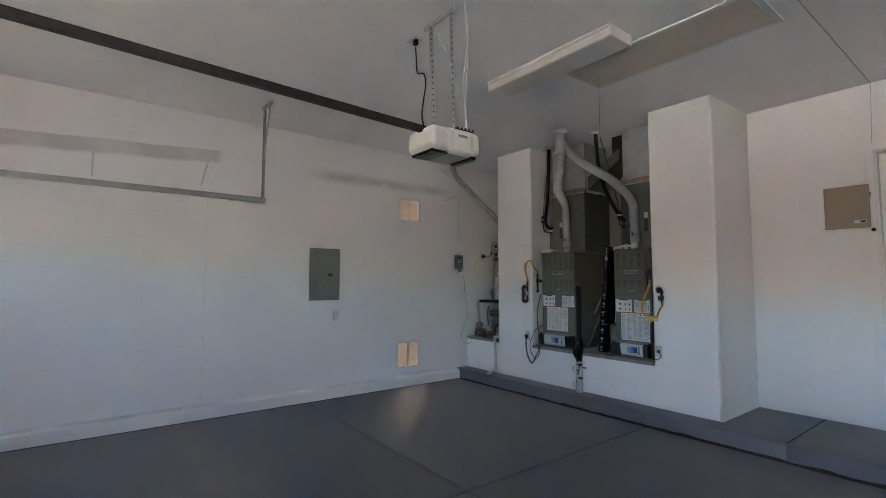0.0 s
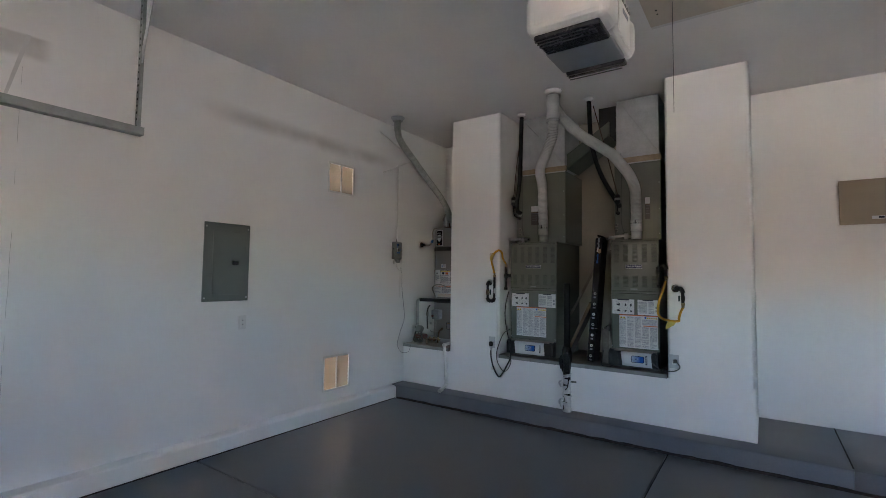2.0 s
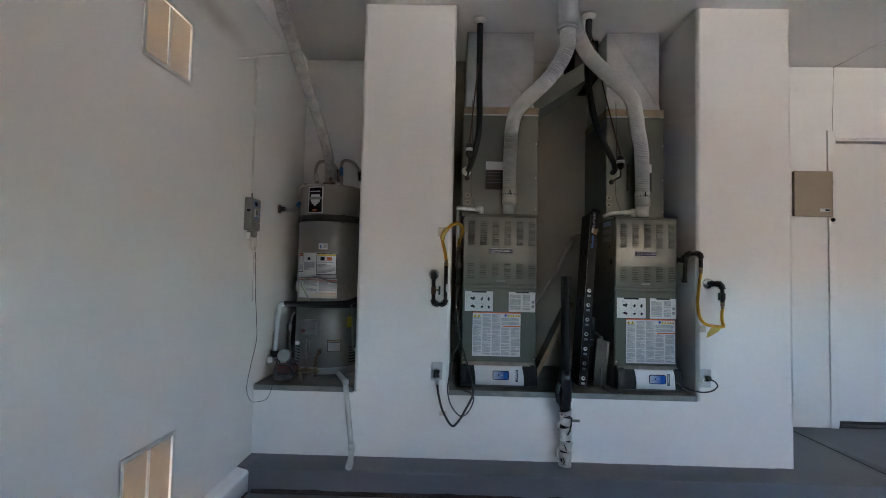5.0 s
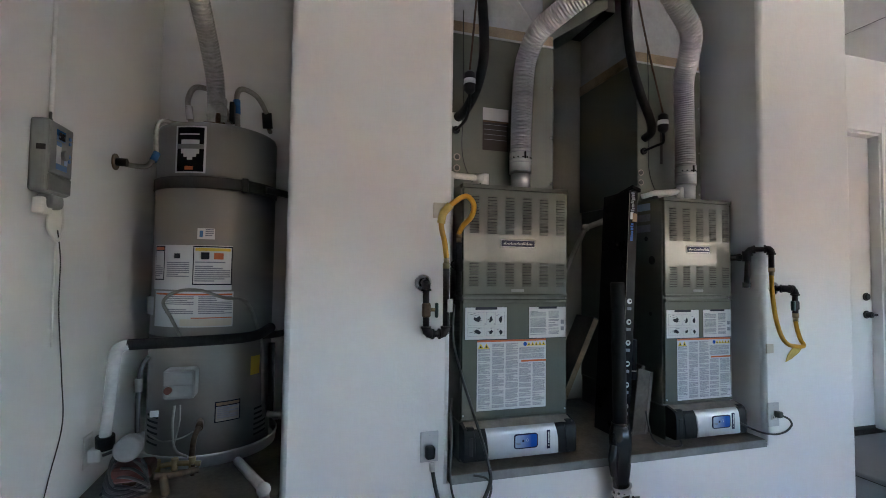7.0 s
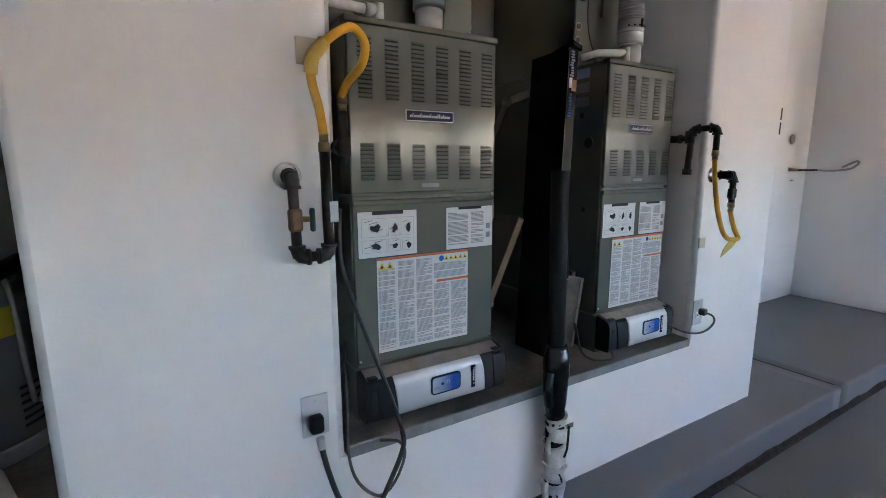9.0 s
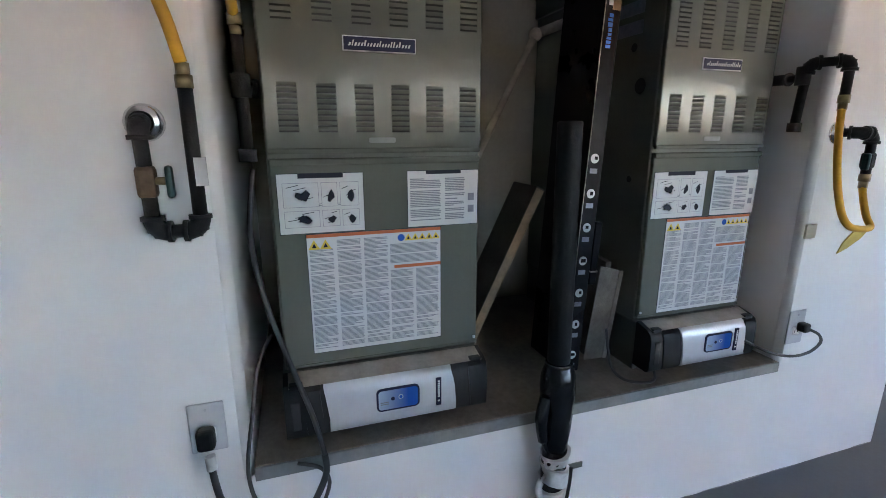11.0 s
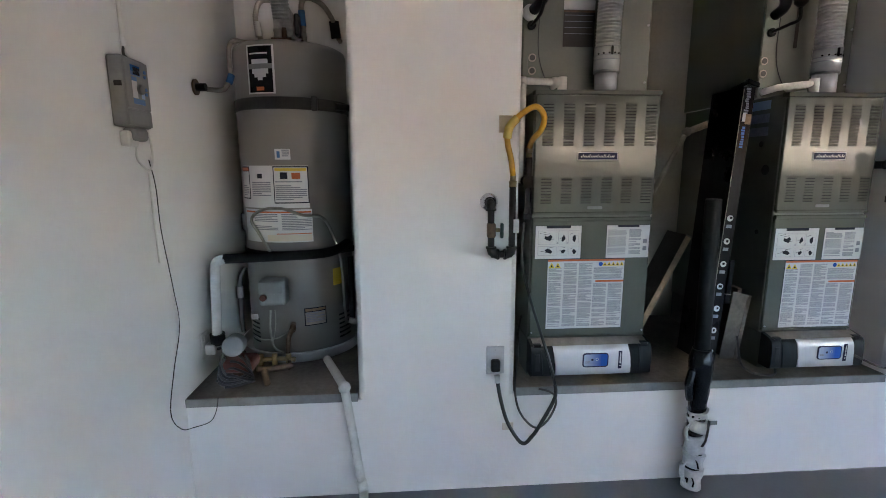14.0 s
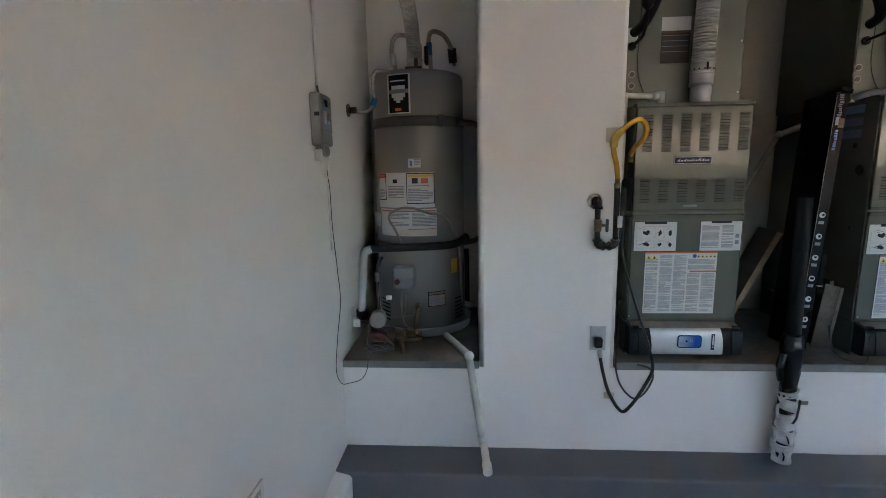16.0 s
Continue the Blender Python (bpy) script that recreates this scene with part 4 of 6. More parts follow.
part("flex_hose", sweep([(4.54, 2.343, 1.16), (4.522, 2.358, 1.125), (4.500, 2.368, 1.080), (4.485, 2.368, 1.055), (4.478, 2.392, 1.050), (4.472, 2.44, 1.054), (4.470, 2.488, 1.066), (4.474, 2.522, 1.105), (4.500, 2.522, 1.19), (4.535, 2.495, 1.30), (4.555, 2.474, 1.38)], 0.0095, 14), M["yellow"], g, "yellow coated flexible gas hose")
own = bmesh.new()
flag = [(2.385, 1.048), (2.402, 1.020), (2.440, 0.992), (2.470, 0.978), (2.468, 1.010), (2.445, 1.050)]
fr, bk = [own.verts.new((4.476 + 0.25 * (1.05 - z), y, z)) for y, z in flag], [own.verts.new((4.479 + 0.25 * (1.05 - z), y, z)) for y, z in flag]
own.faces.new(fr)
own.faces.new(bk[::-1])
for k in range(6):
    own.faces.new((fr[k], bk[k], bk[(k + 1) % 6], fr[(k + 1) % 6]))
bmesh.ops.recalc_face_normals(own, faces=own.faces[:])
part("hose_tag", own, M["tag"], g, "torn yellow paper tag")
part("paper_tag", bm_box(4.592, 4.599, 2.42, 2.465, 1.0, 1.045, 0.002), M["hatch"], g, "tan paper tag on the wall")
coupling((4.556, 2.472, 1.42), g, -1)
iron([(4.556, 2.472, 1.42), (4.556, 2.472, 1.512), (4.625, 2.535, 1.508), (4.632, 2.54, 1.335)], g)
part("tee", bm_cyl((4.631, 2.54, 1.50), (4.631, 2.54, 1.45), 0.019, 16), M["iron"], g)
iron([(4.631, 2.54, 1.47), (4.70, 2.535, 1.47), (4.74, 2.551, 1.47)], g, 0.011)
part("cap", bm_cyl((4.632, 2.54, 1.345), (4.632, 2.54, 1.32), 0.018, 14), M["iron"], g)


# ---- outlets and cords ----
def outlet(x, y, z, label, plug=True):
    o = thing("wall_outlet", (x, y, z), label, "outlet", "wall outlets")
    part("plate", bm_box(x - 0.006, x, y - 0.036, y + 0.036, z - 0.058, z + 0.058, 0.003), M["grey_plate"], o)
    for dz in (-0.012,):
        rec = part("socket", bm_box(x - 0.008, x - 0.005, y - 0.016, y + 0.016, z + dz - 0.013, z + dz + 0.013, 0.004), M["white"], o)
        for dy in (-0.006, 0.006):
            part("slot", bm_box(x - 0.0085, x - 0.0078, y + dy - 0.0012, y + dy + 0.0012, z + dz - 0.005, z + dz + 0.005), M["black"], rec)
    part("screw", bm_cyl((x - 0.0075, y, z + 0.043), (x - 0.005, y, z + 0.043), 0.003, 8), M["galv"], o)
    return o


outlet(4.60, 4.166, 0.706, "white wall outlet with a black plug on the pier")
outlet(4.60, 2.424, 0.702, "white wall outlet with a grey plug beside niche")
pc = thing("power_cord", (4.56, 4.17, 0.69), "black power cord plugged in and looping below the platform", "power cord")
part("plug", bm_box(4.562, 4.593, 4.150, 4.186, 0.667, 0.715, 0.009, 3), M["black"], pc, "black moulded plug")
part("tape", bm_cyl((4.568, 4.163, 0.655), (4.564, 4.161, 0.625), 0.011, 12), M["tape_white"], pc, "white tape at the plug")
part("cable", sweep([(4.566, 4.163, 0.64), (4.55, 4.150, 0.56), (4.545, 4.12, 0.46), (4.545, 4.062, 0.372), (4.545, 4.02, 0.40), (4.545, 3.975, 0.475), (4.55, 3.932, 0.56), (4.56, 3.93, 0.61)], 0.0075, 10), M["cord"], pc)
part("cable", sweep([(4.56, 3.93, 0.61), (4.58, 3.95, 0.70), (4.60, 3.99, 0.83), (4.63, 4.03, 0.97), (4.68, 4.05, 1.10), (4.72, 4.035, 1.24)], 0.006, 10), M["cord"], pc)
part("thin_cable", sweep([(4.58, 3.99, 0.585), (4.56, 3.94, 0.575), (4.555, 3.925, 0.53), (4.555, 3.96, 0.455), (4.555, 4.01, 0.432), (4.555, 4.07, 0.50), (4.56, 4.092, 0.60), (4.60, 4.075, 0.72), (4.66, 4.06, 0.80), (4.74, 4.03, 0.84)], 0.0045, 8), M["cable"], pc, "thin grey control cable")
part("cord_tag", bm_box(4.545, 4.549, 4.098, 4.142, 0.432, 0.462, 0.001), M["hatch"], pc, "crumpled cord tag")
pc = thing("power_cord", (4.56, 2.42, 0.70), "short grey power cord from outlet to filter cabinet", "power cord")
part("plug", bm_box(4.562, 4.593, 2.40, 2.428, 0.692, 0.722, 0.007, 3), M["cable"], pc)
part("cable", sweep([(4.565, 2.41, 0.705), (4.548, 2.385, 0.69), (4.545, 2.375, 0.662), (4.55, 2.41, 0.632), (4.56, 2.47, 0.622), (4.58, 2.54, 0.635), (4.62, 2.60, 0.665), (4.65, 2.61, 0.68)], 0.0045, 8), M["cable"], pc)
pc = thing("control_cable", (4.64, 2.98, LEDGE), "thin grey cable lying on the platform", "cable")
part("cable", sweep([(4.66, 2.93, 0.615), (4.62, 2.955, 0.594), (4.615, 3.0, 0.593), (4.65, 3.045, 0.594), (4.70, 3.055, 0.62), (4.74, 3.05, 0.72)], 0.0045, 8), M["cable"], pc)

# ---- wrapped drain riser in front of the low wall ----
dr = thing("wrapped_drain_pipe", (4.55, 3.338, STEP), "black foam pipe wrapped in film and white tape, standing on step", "drain pipe")
part("foam_pipe", bm_cyl((4.552, 3.338, 0.72), (4.566, 3.340, 1.343), 0.029, 22, bevel=0.004), M["foam"], dr, "black foam pipe insulation")
def dense(prof, n):
    zs = np.linspace(prof[0][1], prof[-1][1], n)
    return [(float(np.interp(z, [p[1] for p in prof], [p[0] for p in prof])), float(z)) for z in zs]


def lumpy(bm, cx, cy, amp, size):
    """Push a lathed wrap in and out so that it looks crumpled."""
    for v in bm.verts:
        d = Vector((v.co.x - cx, v.co.y - cy, 0))
        if d.length > 0.005:
            k = noise.noise((d.x * size, d.y * size, v.co.z * size * 0.6)) + 0.5 * noise.noise((d.x * size * 2.7, d.y * size * 2.7, v.co.z * size * 2))
            v.co += d.normalized() * amp * k
    return bm


part("film_wrap", lumpy(bm_lathe(4.55, 3.338, dense([(0.031, 0.46), (0.034, 0.49), (0.036, 0.53), (0.041, 0.58), (0.045, 0.63), (0.047, 0.68), (0.045, 0.71), (0.039, 0.73), (0.033, 0.75)], 26), 30), 4.55, 3.338, 0.004, 30), M["tape_black"], dr, "crumpled shiny black film")
part("film_flap", sweep([(4.54, 3.375, 0.66), (4.53, 3.392, 0.60), (4.535, 3.38, 0.54), (4.54, 3.36, 0.49)], [0.018, 0.016, 0.008], 8), M["tape_black"], dr)
part("tape_band", bm_cyl((4.552, 3.338, 0.73), (4.552, 3.338, 0.748), 0.035, 20), M["iron"], dr)
for n, (za, zb, ra, rb) in enumerate(((0.143, 0.232, 0.039, 0.043), (0.238, 0.300, 0.038, 0.042), (0.308, 0.385, 0.041, 0.038), (0.398, 0.448, 0.039, 0.037), (0.460, 0.488, 0.036, 0.037))):
    own = lumpy(bm_lathe(4.545, 3.336, dense([(ra, za), ((ra + rb) / 2 - 0.003, (za + zb) / 2), (rb, zb - 0.006), (rb + 0.003, zb)], 14), 30), 4.545, 3.336, 0.006, 30 + 5 * n)
    for v in own.verts:
        v.co.z += 0.22 * (v.co.y - 3.336) * (1 if n % 2 else -1) if n else max(0.0, 0.143 - v.co.z)
    part("white_wrap", own, M["tape_white"], dr, "crumpled turn of white tape")
part("dark_core", bm_cyl((4.545, 3.336, 0.143), (4.548, 3.337, 0.50), 0.034, 20), M["tape_black"], dr)
for pts, w in (([(3.306, 0.456), (3.310, 0.41), (3.318, 0.372), (3.334, 0.348)], 0.009), ([(3.352, 0.287), (3.345, 0.272), (3.340, 0.250)], 0.006), ([(3.358, 0.205), (3.352, 0.186), (3.354, 0.165)], 0.006)):
    own = bmesh.new()
    rows = []
    for y, z in pts:
        d = math.sqrt(max(0.047 ** 2 - (y - 3.336) ** 2, 0))
        rows.append([own.verts.new((4.545 - d - t, y + q, z + 0.3 * q)) for t, q in ((0.0, -w / 2), (0.0, w / 2), (-0.003, w / 2), (-0.003, -w / 2))])
    for p, q in zip(rows, rows[1:]):
        for k in range(4):
            own.faces.new((p[k], p[(k + 1) % 4], q[(k + 1) % 4], q[k]))
    own.faces.new(rows[0])
    own.faces.new(rows[-1][::-1])
    bmesh.ops.recalc_face_normals(own, faces=own.faces[:])
    part("peeling_strip", own, M["tape_black"], dr, "peeling dark strip")
for z, s0 in ((0.400, 0.034), (0.225, 0.040)):
    part("peeled_flap", sweep([(4.528, 3.374, z + s0), (4.518, 3.394, z + s0 * 0.6), (4.516, 3.398, z), (4.522, 3.384, z - s0)], [0.004, 0.009, 0.010, 0.006], 6), M["tape_white"], dr, "curled end of white tape")
part("strap_end", bm_box(4.545, 4.549, 3.245, 3.305, 0.415, 0.432, 0.001), M["coil"], dr, "loose grey strap end")


# ---- carton and boards leaning between the furnaces ----
def leaning(name, foot, top, w, d, mat, label, category):
    """A slab along foot -> top, w thick across and d deep to the back."""
    foot, top = Vector(foot), Vector(top)
    z = (top - foot).normalized()
    x = (Vector((1, 0, 0)) - z * z.x).normalized()
    y = z.cross(x)
    m = Matrix((x, y, z)).transposed().to_4x4()
    m.translation = foot
    ob = thing(name, tuple(foot), label, category)
    length = (top - foot).length
    bm = bm_box(0, d, -w / 2, w / 2, 0, length, 0.002)
    bm.transform(m)
    return ob, m, length, bm


ct, m, ln, bm = leaning("carton", (4.737, 3.174, 0.597), (4.770, 3.093, 1.790), 0.056, 0.20, None, "tall black glossy carton leaning between the furnaces", "box")
low = min(v.co.z for v in bm.verts) - (LEDGE + 0.001)
shift = Matrix.Translation((0, 0, -low))
bm.transform(shift)
m = shift @ m
part("box_body", bm, M["box_black"], ct)
M["box_black"].node_tree.nodes["Principled BSDF"].inputs["Specular IOR Level"].default_value = 0.07


def on_carton(bm):
    bm.transform(m)
    return bm


for i in range(7):
    z = 0.652 - 0.0995 * i
    if z < 0.03:
        continue
    ic = part("icon", on_carton(bm_cyl((0.0, 0, z), (-0.001, 0, z), 0.0135, 20)), M["paper"], ct, "white round icon")
    part("icon_mark", on_carton(bm_box(-0.0016, -0.001, -0.009 + 0.002 * (i % 3), 0.001 + 0.002 * (i % 4), z - 0.003 - 0.002 * (i % 2), z + 0.006)), M["box_black"], ic)
    part("caption", on_carton(bm_box(-0.0008, 0, -0.012, 0.012, z - 0.042, z - 0.028)), M["ink"], ct)
own = bmesh.new()
rnd = random.Random(11)
z = 1.19
while z > 1.085:
    h = rnd.uniform(0.005, 0.010)
    bm_box(-0.0008, 0, rnd.uniform(-0.012, -0.004), rnd.uniform(0.004, 0.012), z - h, z, bm=own)
    z -= h + 0.003
part("title_lettering", on_carton(own), M["ink"], ct, "grey printed title letters")
part("torn_print", on_carton(bm_box(-0.0011, 0, -0.002, 0.012, 1.055, 1.09)), M["paper"], ct, "torn white print")
part("price_sticker", on_carton(bm_box(-0.0015, 0, -0.026, -0.001, 1.045, 1.086)), M["card"], ct, "torn beige sticker")
own = bmesh.new()
z = 1.035
while z > 0.945:
    h = rnd.uniform(0.006, 0.011)
    bm_box(-0.0008, 0, -0.006, rnd.uniform(0.003, 0.009), z - h, z, bm=own)
    z -= h + 0.003
part("subtitle_lettering", on_carton(own), M["blue"], ct, "blue printed title letters")
part("side_flap", on_carton(bm_box(-0.010, 0.195, 0.0285, 0.0315, 0.004, ln - 0.012, 0.001)), M["box_black"], ct, "folded side flap with a paler edge")
# paler line along the flap's front edge
part("flap_edge", on_carton(bm_box(-0.0112, -0.0102, 0.0287, 0.0313, 0.05, ln - 0.014)), M["dust"], ct)
own = bm_box(-0.012, 0.10, -0.036, 0.016, ln - 0.004, ln + 0.016, 0.004)
for v in own.verts:
    v.co.z += 0.25 * (v.co.y + 0.036) * (1 if v.co.x < 0.04 else -0.6)
part("torn_flap", on_carton(own), M["box_black"], ct)
part("torn_flap", on_carton(bm_box(-0.004, 0.02, -0.050, -0.028, 0.28, 0.47, 0.001)), M["box_black"], ct)
part("torn_flap", on_carton(bm_box(-0.006, 0.002, -0.054, -0.027, 0.318, 0.323, 0.001)), M["dust"], ct)
bd, mm, ln2, bm = leaning("cardboard_box", (4.90, 3.47, 0.605), (4.90, 3.215, 1.15), 0.032, 0.16, None, "flat brown cardboard box leaning on the furnace side", "box")
part("box_body", bm, M["card_dark"], bd)
edge = bm_box(-0.002, 0.0, -0.014, 0.014, 0.02, ln2 - 0.005)
edge.transform(mm)
part("edge_panel", edge, M["card"], bd, "pale cardboard edge")
bd, mm, ln3, bm = leaning("scrap_board", (4.80, 3.055, 0.591), (4.768, 3.040, 0.93), 0.020, 0.14, None, "dusty scrap board leaning beside the narrow furnace", "board")
part("board", bm, M["card_dark"], bd)
own = bm_box(-0.004, 0.0, -0.052, 0.030, 0.0, ln3 - 0.012, 0.001)
for v in own.verts:
    v.co.z -= 0.35 * max(0, -v.co.y) if v.co.z > 0.1 else 0
own.transform(mm)
part("front_sheet", own, M["stand"], bd, "brown torn board face")
edge = bm_box(-0.007, -0.0045, -0.056, -0.042, 0.0, ln3 - 0.03)
edge.transform(mm)
part("edge_strip", edge, M["dust"], bd)

# ---- water heater niche ----
M["pump_red"] = material("red_pump", (0.13, 0.035, 0.025), 0.5, var=0.25, scale=25)
M["track"] = material("weathered_galvanised", (0.34, 0.36, 0.35), 0.45, metal=0.5, var=0.15, scale=8, fine=60)
M["foil"] = material("dull_foil_flue", (0.42, 0.42, 0.40), 0.32, metal=0.8, var=0.2, scale=18, fine=90, bump=0.6, bump_scale=70)
M["strap"] = material("dark_strap", (0.05, 0.045, 0.04), 0.5, metal=0.4, var=0.15)
M["braid"] = material("braided_steel", (0.40, 0.37, 0.33), 0.38, metal=0.9, var=0.15, scale=60)
M["grey_plastic"] = material("grey_plastic", (0.23, 0.235, 0.235), 0.5, var=0.08, scale=20)
M["tube"] = material("dull_tube", (0.30, 0.29, 0.26), 0.45, metal=0.6, var=0.15, scale=30)
# white PVC darkened to carry the shade low in the heater niche
M["pvc_shaded"] = material("shaded_white_pvc", (0.47, 0.48, 0.48), 0.5, var=0.12, scale=14, fine=80)
M["case"] = material("controller_case", (0.20, 0.21, 0.20), 0.5, var=0.08, scale=20)
M["lcd"] = material("lcd_blue", (0.05, 0.16, 0.36), 0.3)
M["lens"] = material("light_diffuser", (0.66, 0.63, 0.57), 0.5, var=0.04, scale=5)
M["belly"] = material("grey_underside", (0.38, 0.38, 0.38), 0.5, var=0.05, scale=15)
M["motor"] = material("motor_housing", (0.60, 0.59, 0.57), 0.4, var=0.03, scale=6)
M["motor_dark"] = material("motor_lens", (0.03, 0.03, 0.035), 0.25, var=0.2, scale=60)
M["slat"] = bpy.data.materials.new("translucent_vent_plastic")
M["slat"].use_nodes = True
sn = M["slat"].node_tree
tl, mx = sn.nodes.new("ShaderNodeBsdfTranslucent"), sn.nodes.new("ShaderNodeMixShader")
tl.inputs["Color"].default_value = (0.17, 0.12, 0.075, 1)
sn.nodes["Principled BSDF"].inputs["Base Color"].default_value = (0.50, 0.44, 0.36, 1)
mx.inputs["Fac"].default_value = 0.25
sn.links.new(sn.nodes["Principled BSDF"].outputs[0], mx.inputs[1])
sn.links.new(tl.outputs[0], mx.inputs[2])
sn.links.new(mx.outputs[0], sn.nodes["Material Output"].inputs["Surface"])
HX, HY, HR = 5.19, 5.04, 0.25


def wrap(t0, t1, z0, z1, r, bm=None, n=10):
    """A sheet on the heater's jacket; angles from the front, positive towards the left wall."""
    bm = bm or bmesh.new()
    cols = []
    for i in range(n + 1):
        a = radians(t0 + (t1 - t0) * i / n)
        x, y = HX - r * math.cos(a), HY + r * math.sin(a)
        cols.append((bm.verts.new((x, y, z0)), bm.verts.new((x, y, z1))))
    for p, q in zip(cols, cols[1:]):
        bm.faces.new((p[0], q[0], q[1], p[1])).smooth = True
    return bm


def wrap_lines(t0, t1, z0, z1, r, pitch, seed):
    bm, rnd, z = bmesh.new(), random.Random(seed), z1
    while z - pitch > z0:
        if rnd.random() < 0.93:
            wrap(t1 + (t0 - t1) * (1 if rnd.random() < 0.7 else rnd.uniform(0.5, 0.95)), t1, z - pitch * 0.55, z, r, bm, 4)
        z -= pitch
    return bm


wh = thing("water_heater", (HX, HY, LEDGE), "tall grey tank water heater with labels standing in a metal pan", "water heater")
part("drain_pan", bm_lathe(HX, HY + 0.005, [(0.285, 0.590), (0.288, 0.628), (0.292, 0.631), (0.292, 0.638), (0.284, 0.638), (0.28, 0.597)], 56), M["galv"], wh, "galvanised drain pan")
tank = part("tank", bm_lathe(HX, HY, [(HR - 0.01, 0.598), (HR, 0.606), (HR, 1.075), (HR - 0.003, 1.08), (HR - 0.003, 1.085), (HR, 1.09), (HR, 1.965), (HR - 0.006, 1.982), (HR - 0.02, 1.99), (HR - 0.06, 1.996), (0.05, 1.998)], 72), M["heater"], wh)
part("upper_strap", bm_lathe(HX, HY, [(HR + 0.001, 1.708), (HR + 0.006, 1.711), (HR + 0.006, 1.756), (HR + 0.001, 1.759)], 72), M["strap"], wh, "dark metal seismic strap")
part("strap_buckle", bm_box(4.955, 4.975, 4.885, 4.910, 1.703, 1.763, 0.004), M["strap"], wh)
part("lower_strap", bm_lathe(HX, HY, [(HR + 0.001, 1.065), (HR + 0.004, 1.068), (HR + 0.004, 1.095), (HR + 0.001, 1.098)], 72), M["strap"], wh)
for za in (1.733, 1.08):
    part("strap_tail", sweep([(5.05, 4.825, za), (5.15, 4.74, za), (5.25, 4.712, za)], 0.016, 6), M["strap"], wh)
R = HR + 0.0015
lg = part("brand_label", wrap(2, 31, 1.770, 1.966, R), M["paper"], wh, "black label with a silver shield")
part("label_field", wrap(4, 29, 1.776, 1.960, R + 0.0008), M["box_black"], lg)
part("shield", wrap(8, 25, 1.850, 1.908, R + 0.0016), M["silver"], lg)
part("shield_side", wrap(10.5, 22.5, 1.836, 1.850, R + 0.0016), M["silver"], lg)
part("shield_tip", wrap(14, 19, 1.824, 1.836, R + 0.0016), M["silver"], lg)
part("shield_band", wrap(4, 29, 1.870, 1.890, R + 0.0022), M["cap"], lg)
part("red_mark", wrap(13, 21, 1.783, 1.798, R + 0.0016), M["orange"], lg)
part("caption", wrap(8, 27, 1.928, 1.934, R + 0.0016), M["paper"], lg)
lab = part("water_sticker", wrap(-8, 7, 1.498, 1.543, R), M["paper"], wh, "small white sticker with a blue drop")
part("blue_drop", wrap(2, 5, 1.506, 1.533, R + 0.0008), M["lcd"], lab)
part("print", wrap_lines(-7, 0, 1.503, 1.540, R + 0.0008, 0.008, 4), M["ink"], lab)
lab = part("warning_label", wrap(-24, 56, 1.290, 1.473, R, n=18), M["paper"], wh, "white warning labels with black frames")
part("frame", wrap(-24, 10, 1.310, 1.470, R + 0.0007), M["ink_dark"], lab)
part("frame_field", wrap(-23, 9, 1.315, 1.465, R + 0.0014), M["paper"], lab)
part("band", wrap(-22, 8, 1.450, 1.462, R + 0.002), M["warn"], lab)
part("figure", wrap(-16, -8, 1.416, 1.442, R + 0.002), M["orange"], lab)
part("figure", wrap(-4, 3, 1.416, 1.444, R + 0.002), M["ink_dark"], lab)
part("print", wrap_lines(-22, 8, 1.318, 1.406, R + 0.002, 0.0085, 5), M["ink"], lab)
part("frame", wrap(39, 54, 1.328, 1.470, R + 0.0007), M["ink_dark"], lab)
part("frame_field", wrap(40, 53, 1.333, 1.448, R + 0.0014), M["paper"], lab)
part("band", wrap(40, 53, 1.452, 1.465, R + 0.0014), M["orange"], lab)
part("print", wrap_lines(41, 52, 1.338, 1.388, R + 0.002, 0.008, 6), M["ink"], lab)
part("print", wrap_lines(13, 36, 1.328, 1.403, R + 0.0008, 0.008, 7), M["ink"], lab)
part("figure", wrap(22, 28, 1.418, 1.438, R + 0.0008), M["ink_dark"], lab)
lab = part("instruction_label", wrap(-26, 52, 1.138, 1.283, R, n=18), M["paper"], wh, "white instruction sheet with a peeling corner")
part("band", wrap(-25, 50, 1.268, 1.275, R + 0.0008), M["orange"], lab)
part("band", wrap(-25, 10, 1.174, 1.178, R + 0.0008), M["orange"], lab)
part("print", wrap_lines(-25, 4, 1.183, 1.264, R + 0.0008, 0.0075, 9), M["ink"], lab)
part("print", wrap_lines(8, 36, 1.183, 1.264, R + 0.0008, 0.0075, 10), M["ink"], lab)
part("tan_strip", wrap(-25, 20, 1.143, 1.171, R + 0.0008), M["hatch"], lab)
own = wrap(50, 56, 1.138, 1.278, R)
part("peeling_corner", wrap(50, 74, 1.183, 1.258, R + 0.01), M["paper"], lab)
part("yellow_sticker", wrap(-58, -46, 0.92, 1.0, R), M["warn"], wh, "yellow sticker")
lab = part("lower_label", wrap(-36, -13, 0.748, 0.832, R), M["ink_dark"], wh, "framed warning label")
part("label_field", wrap(-35, -14, 0.752, 0.812, R + 0.0007), M["dust"], lab)
part("band", wrap(-35, -14, 0.816, 0.828, R + 0.0007), M["card"], lab)
part("print", wrap_lines(-34, -15, 0.755, 0.81, R + 0.0014, 0.008, 13), M["ink"], lab)
for side in (-62, 50):
    for i in range(6):
        part("air_slot", wrap(side - 10, side + 10, 0.655 + 0.022 * i, 0.664 + 0.022 * i, R, n=6), M["dark_void"], wh)
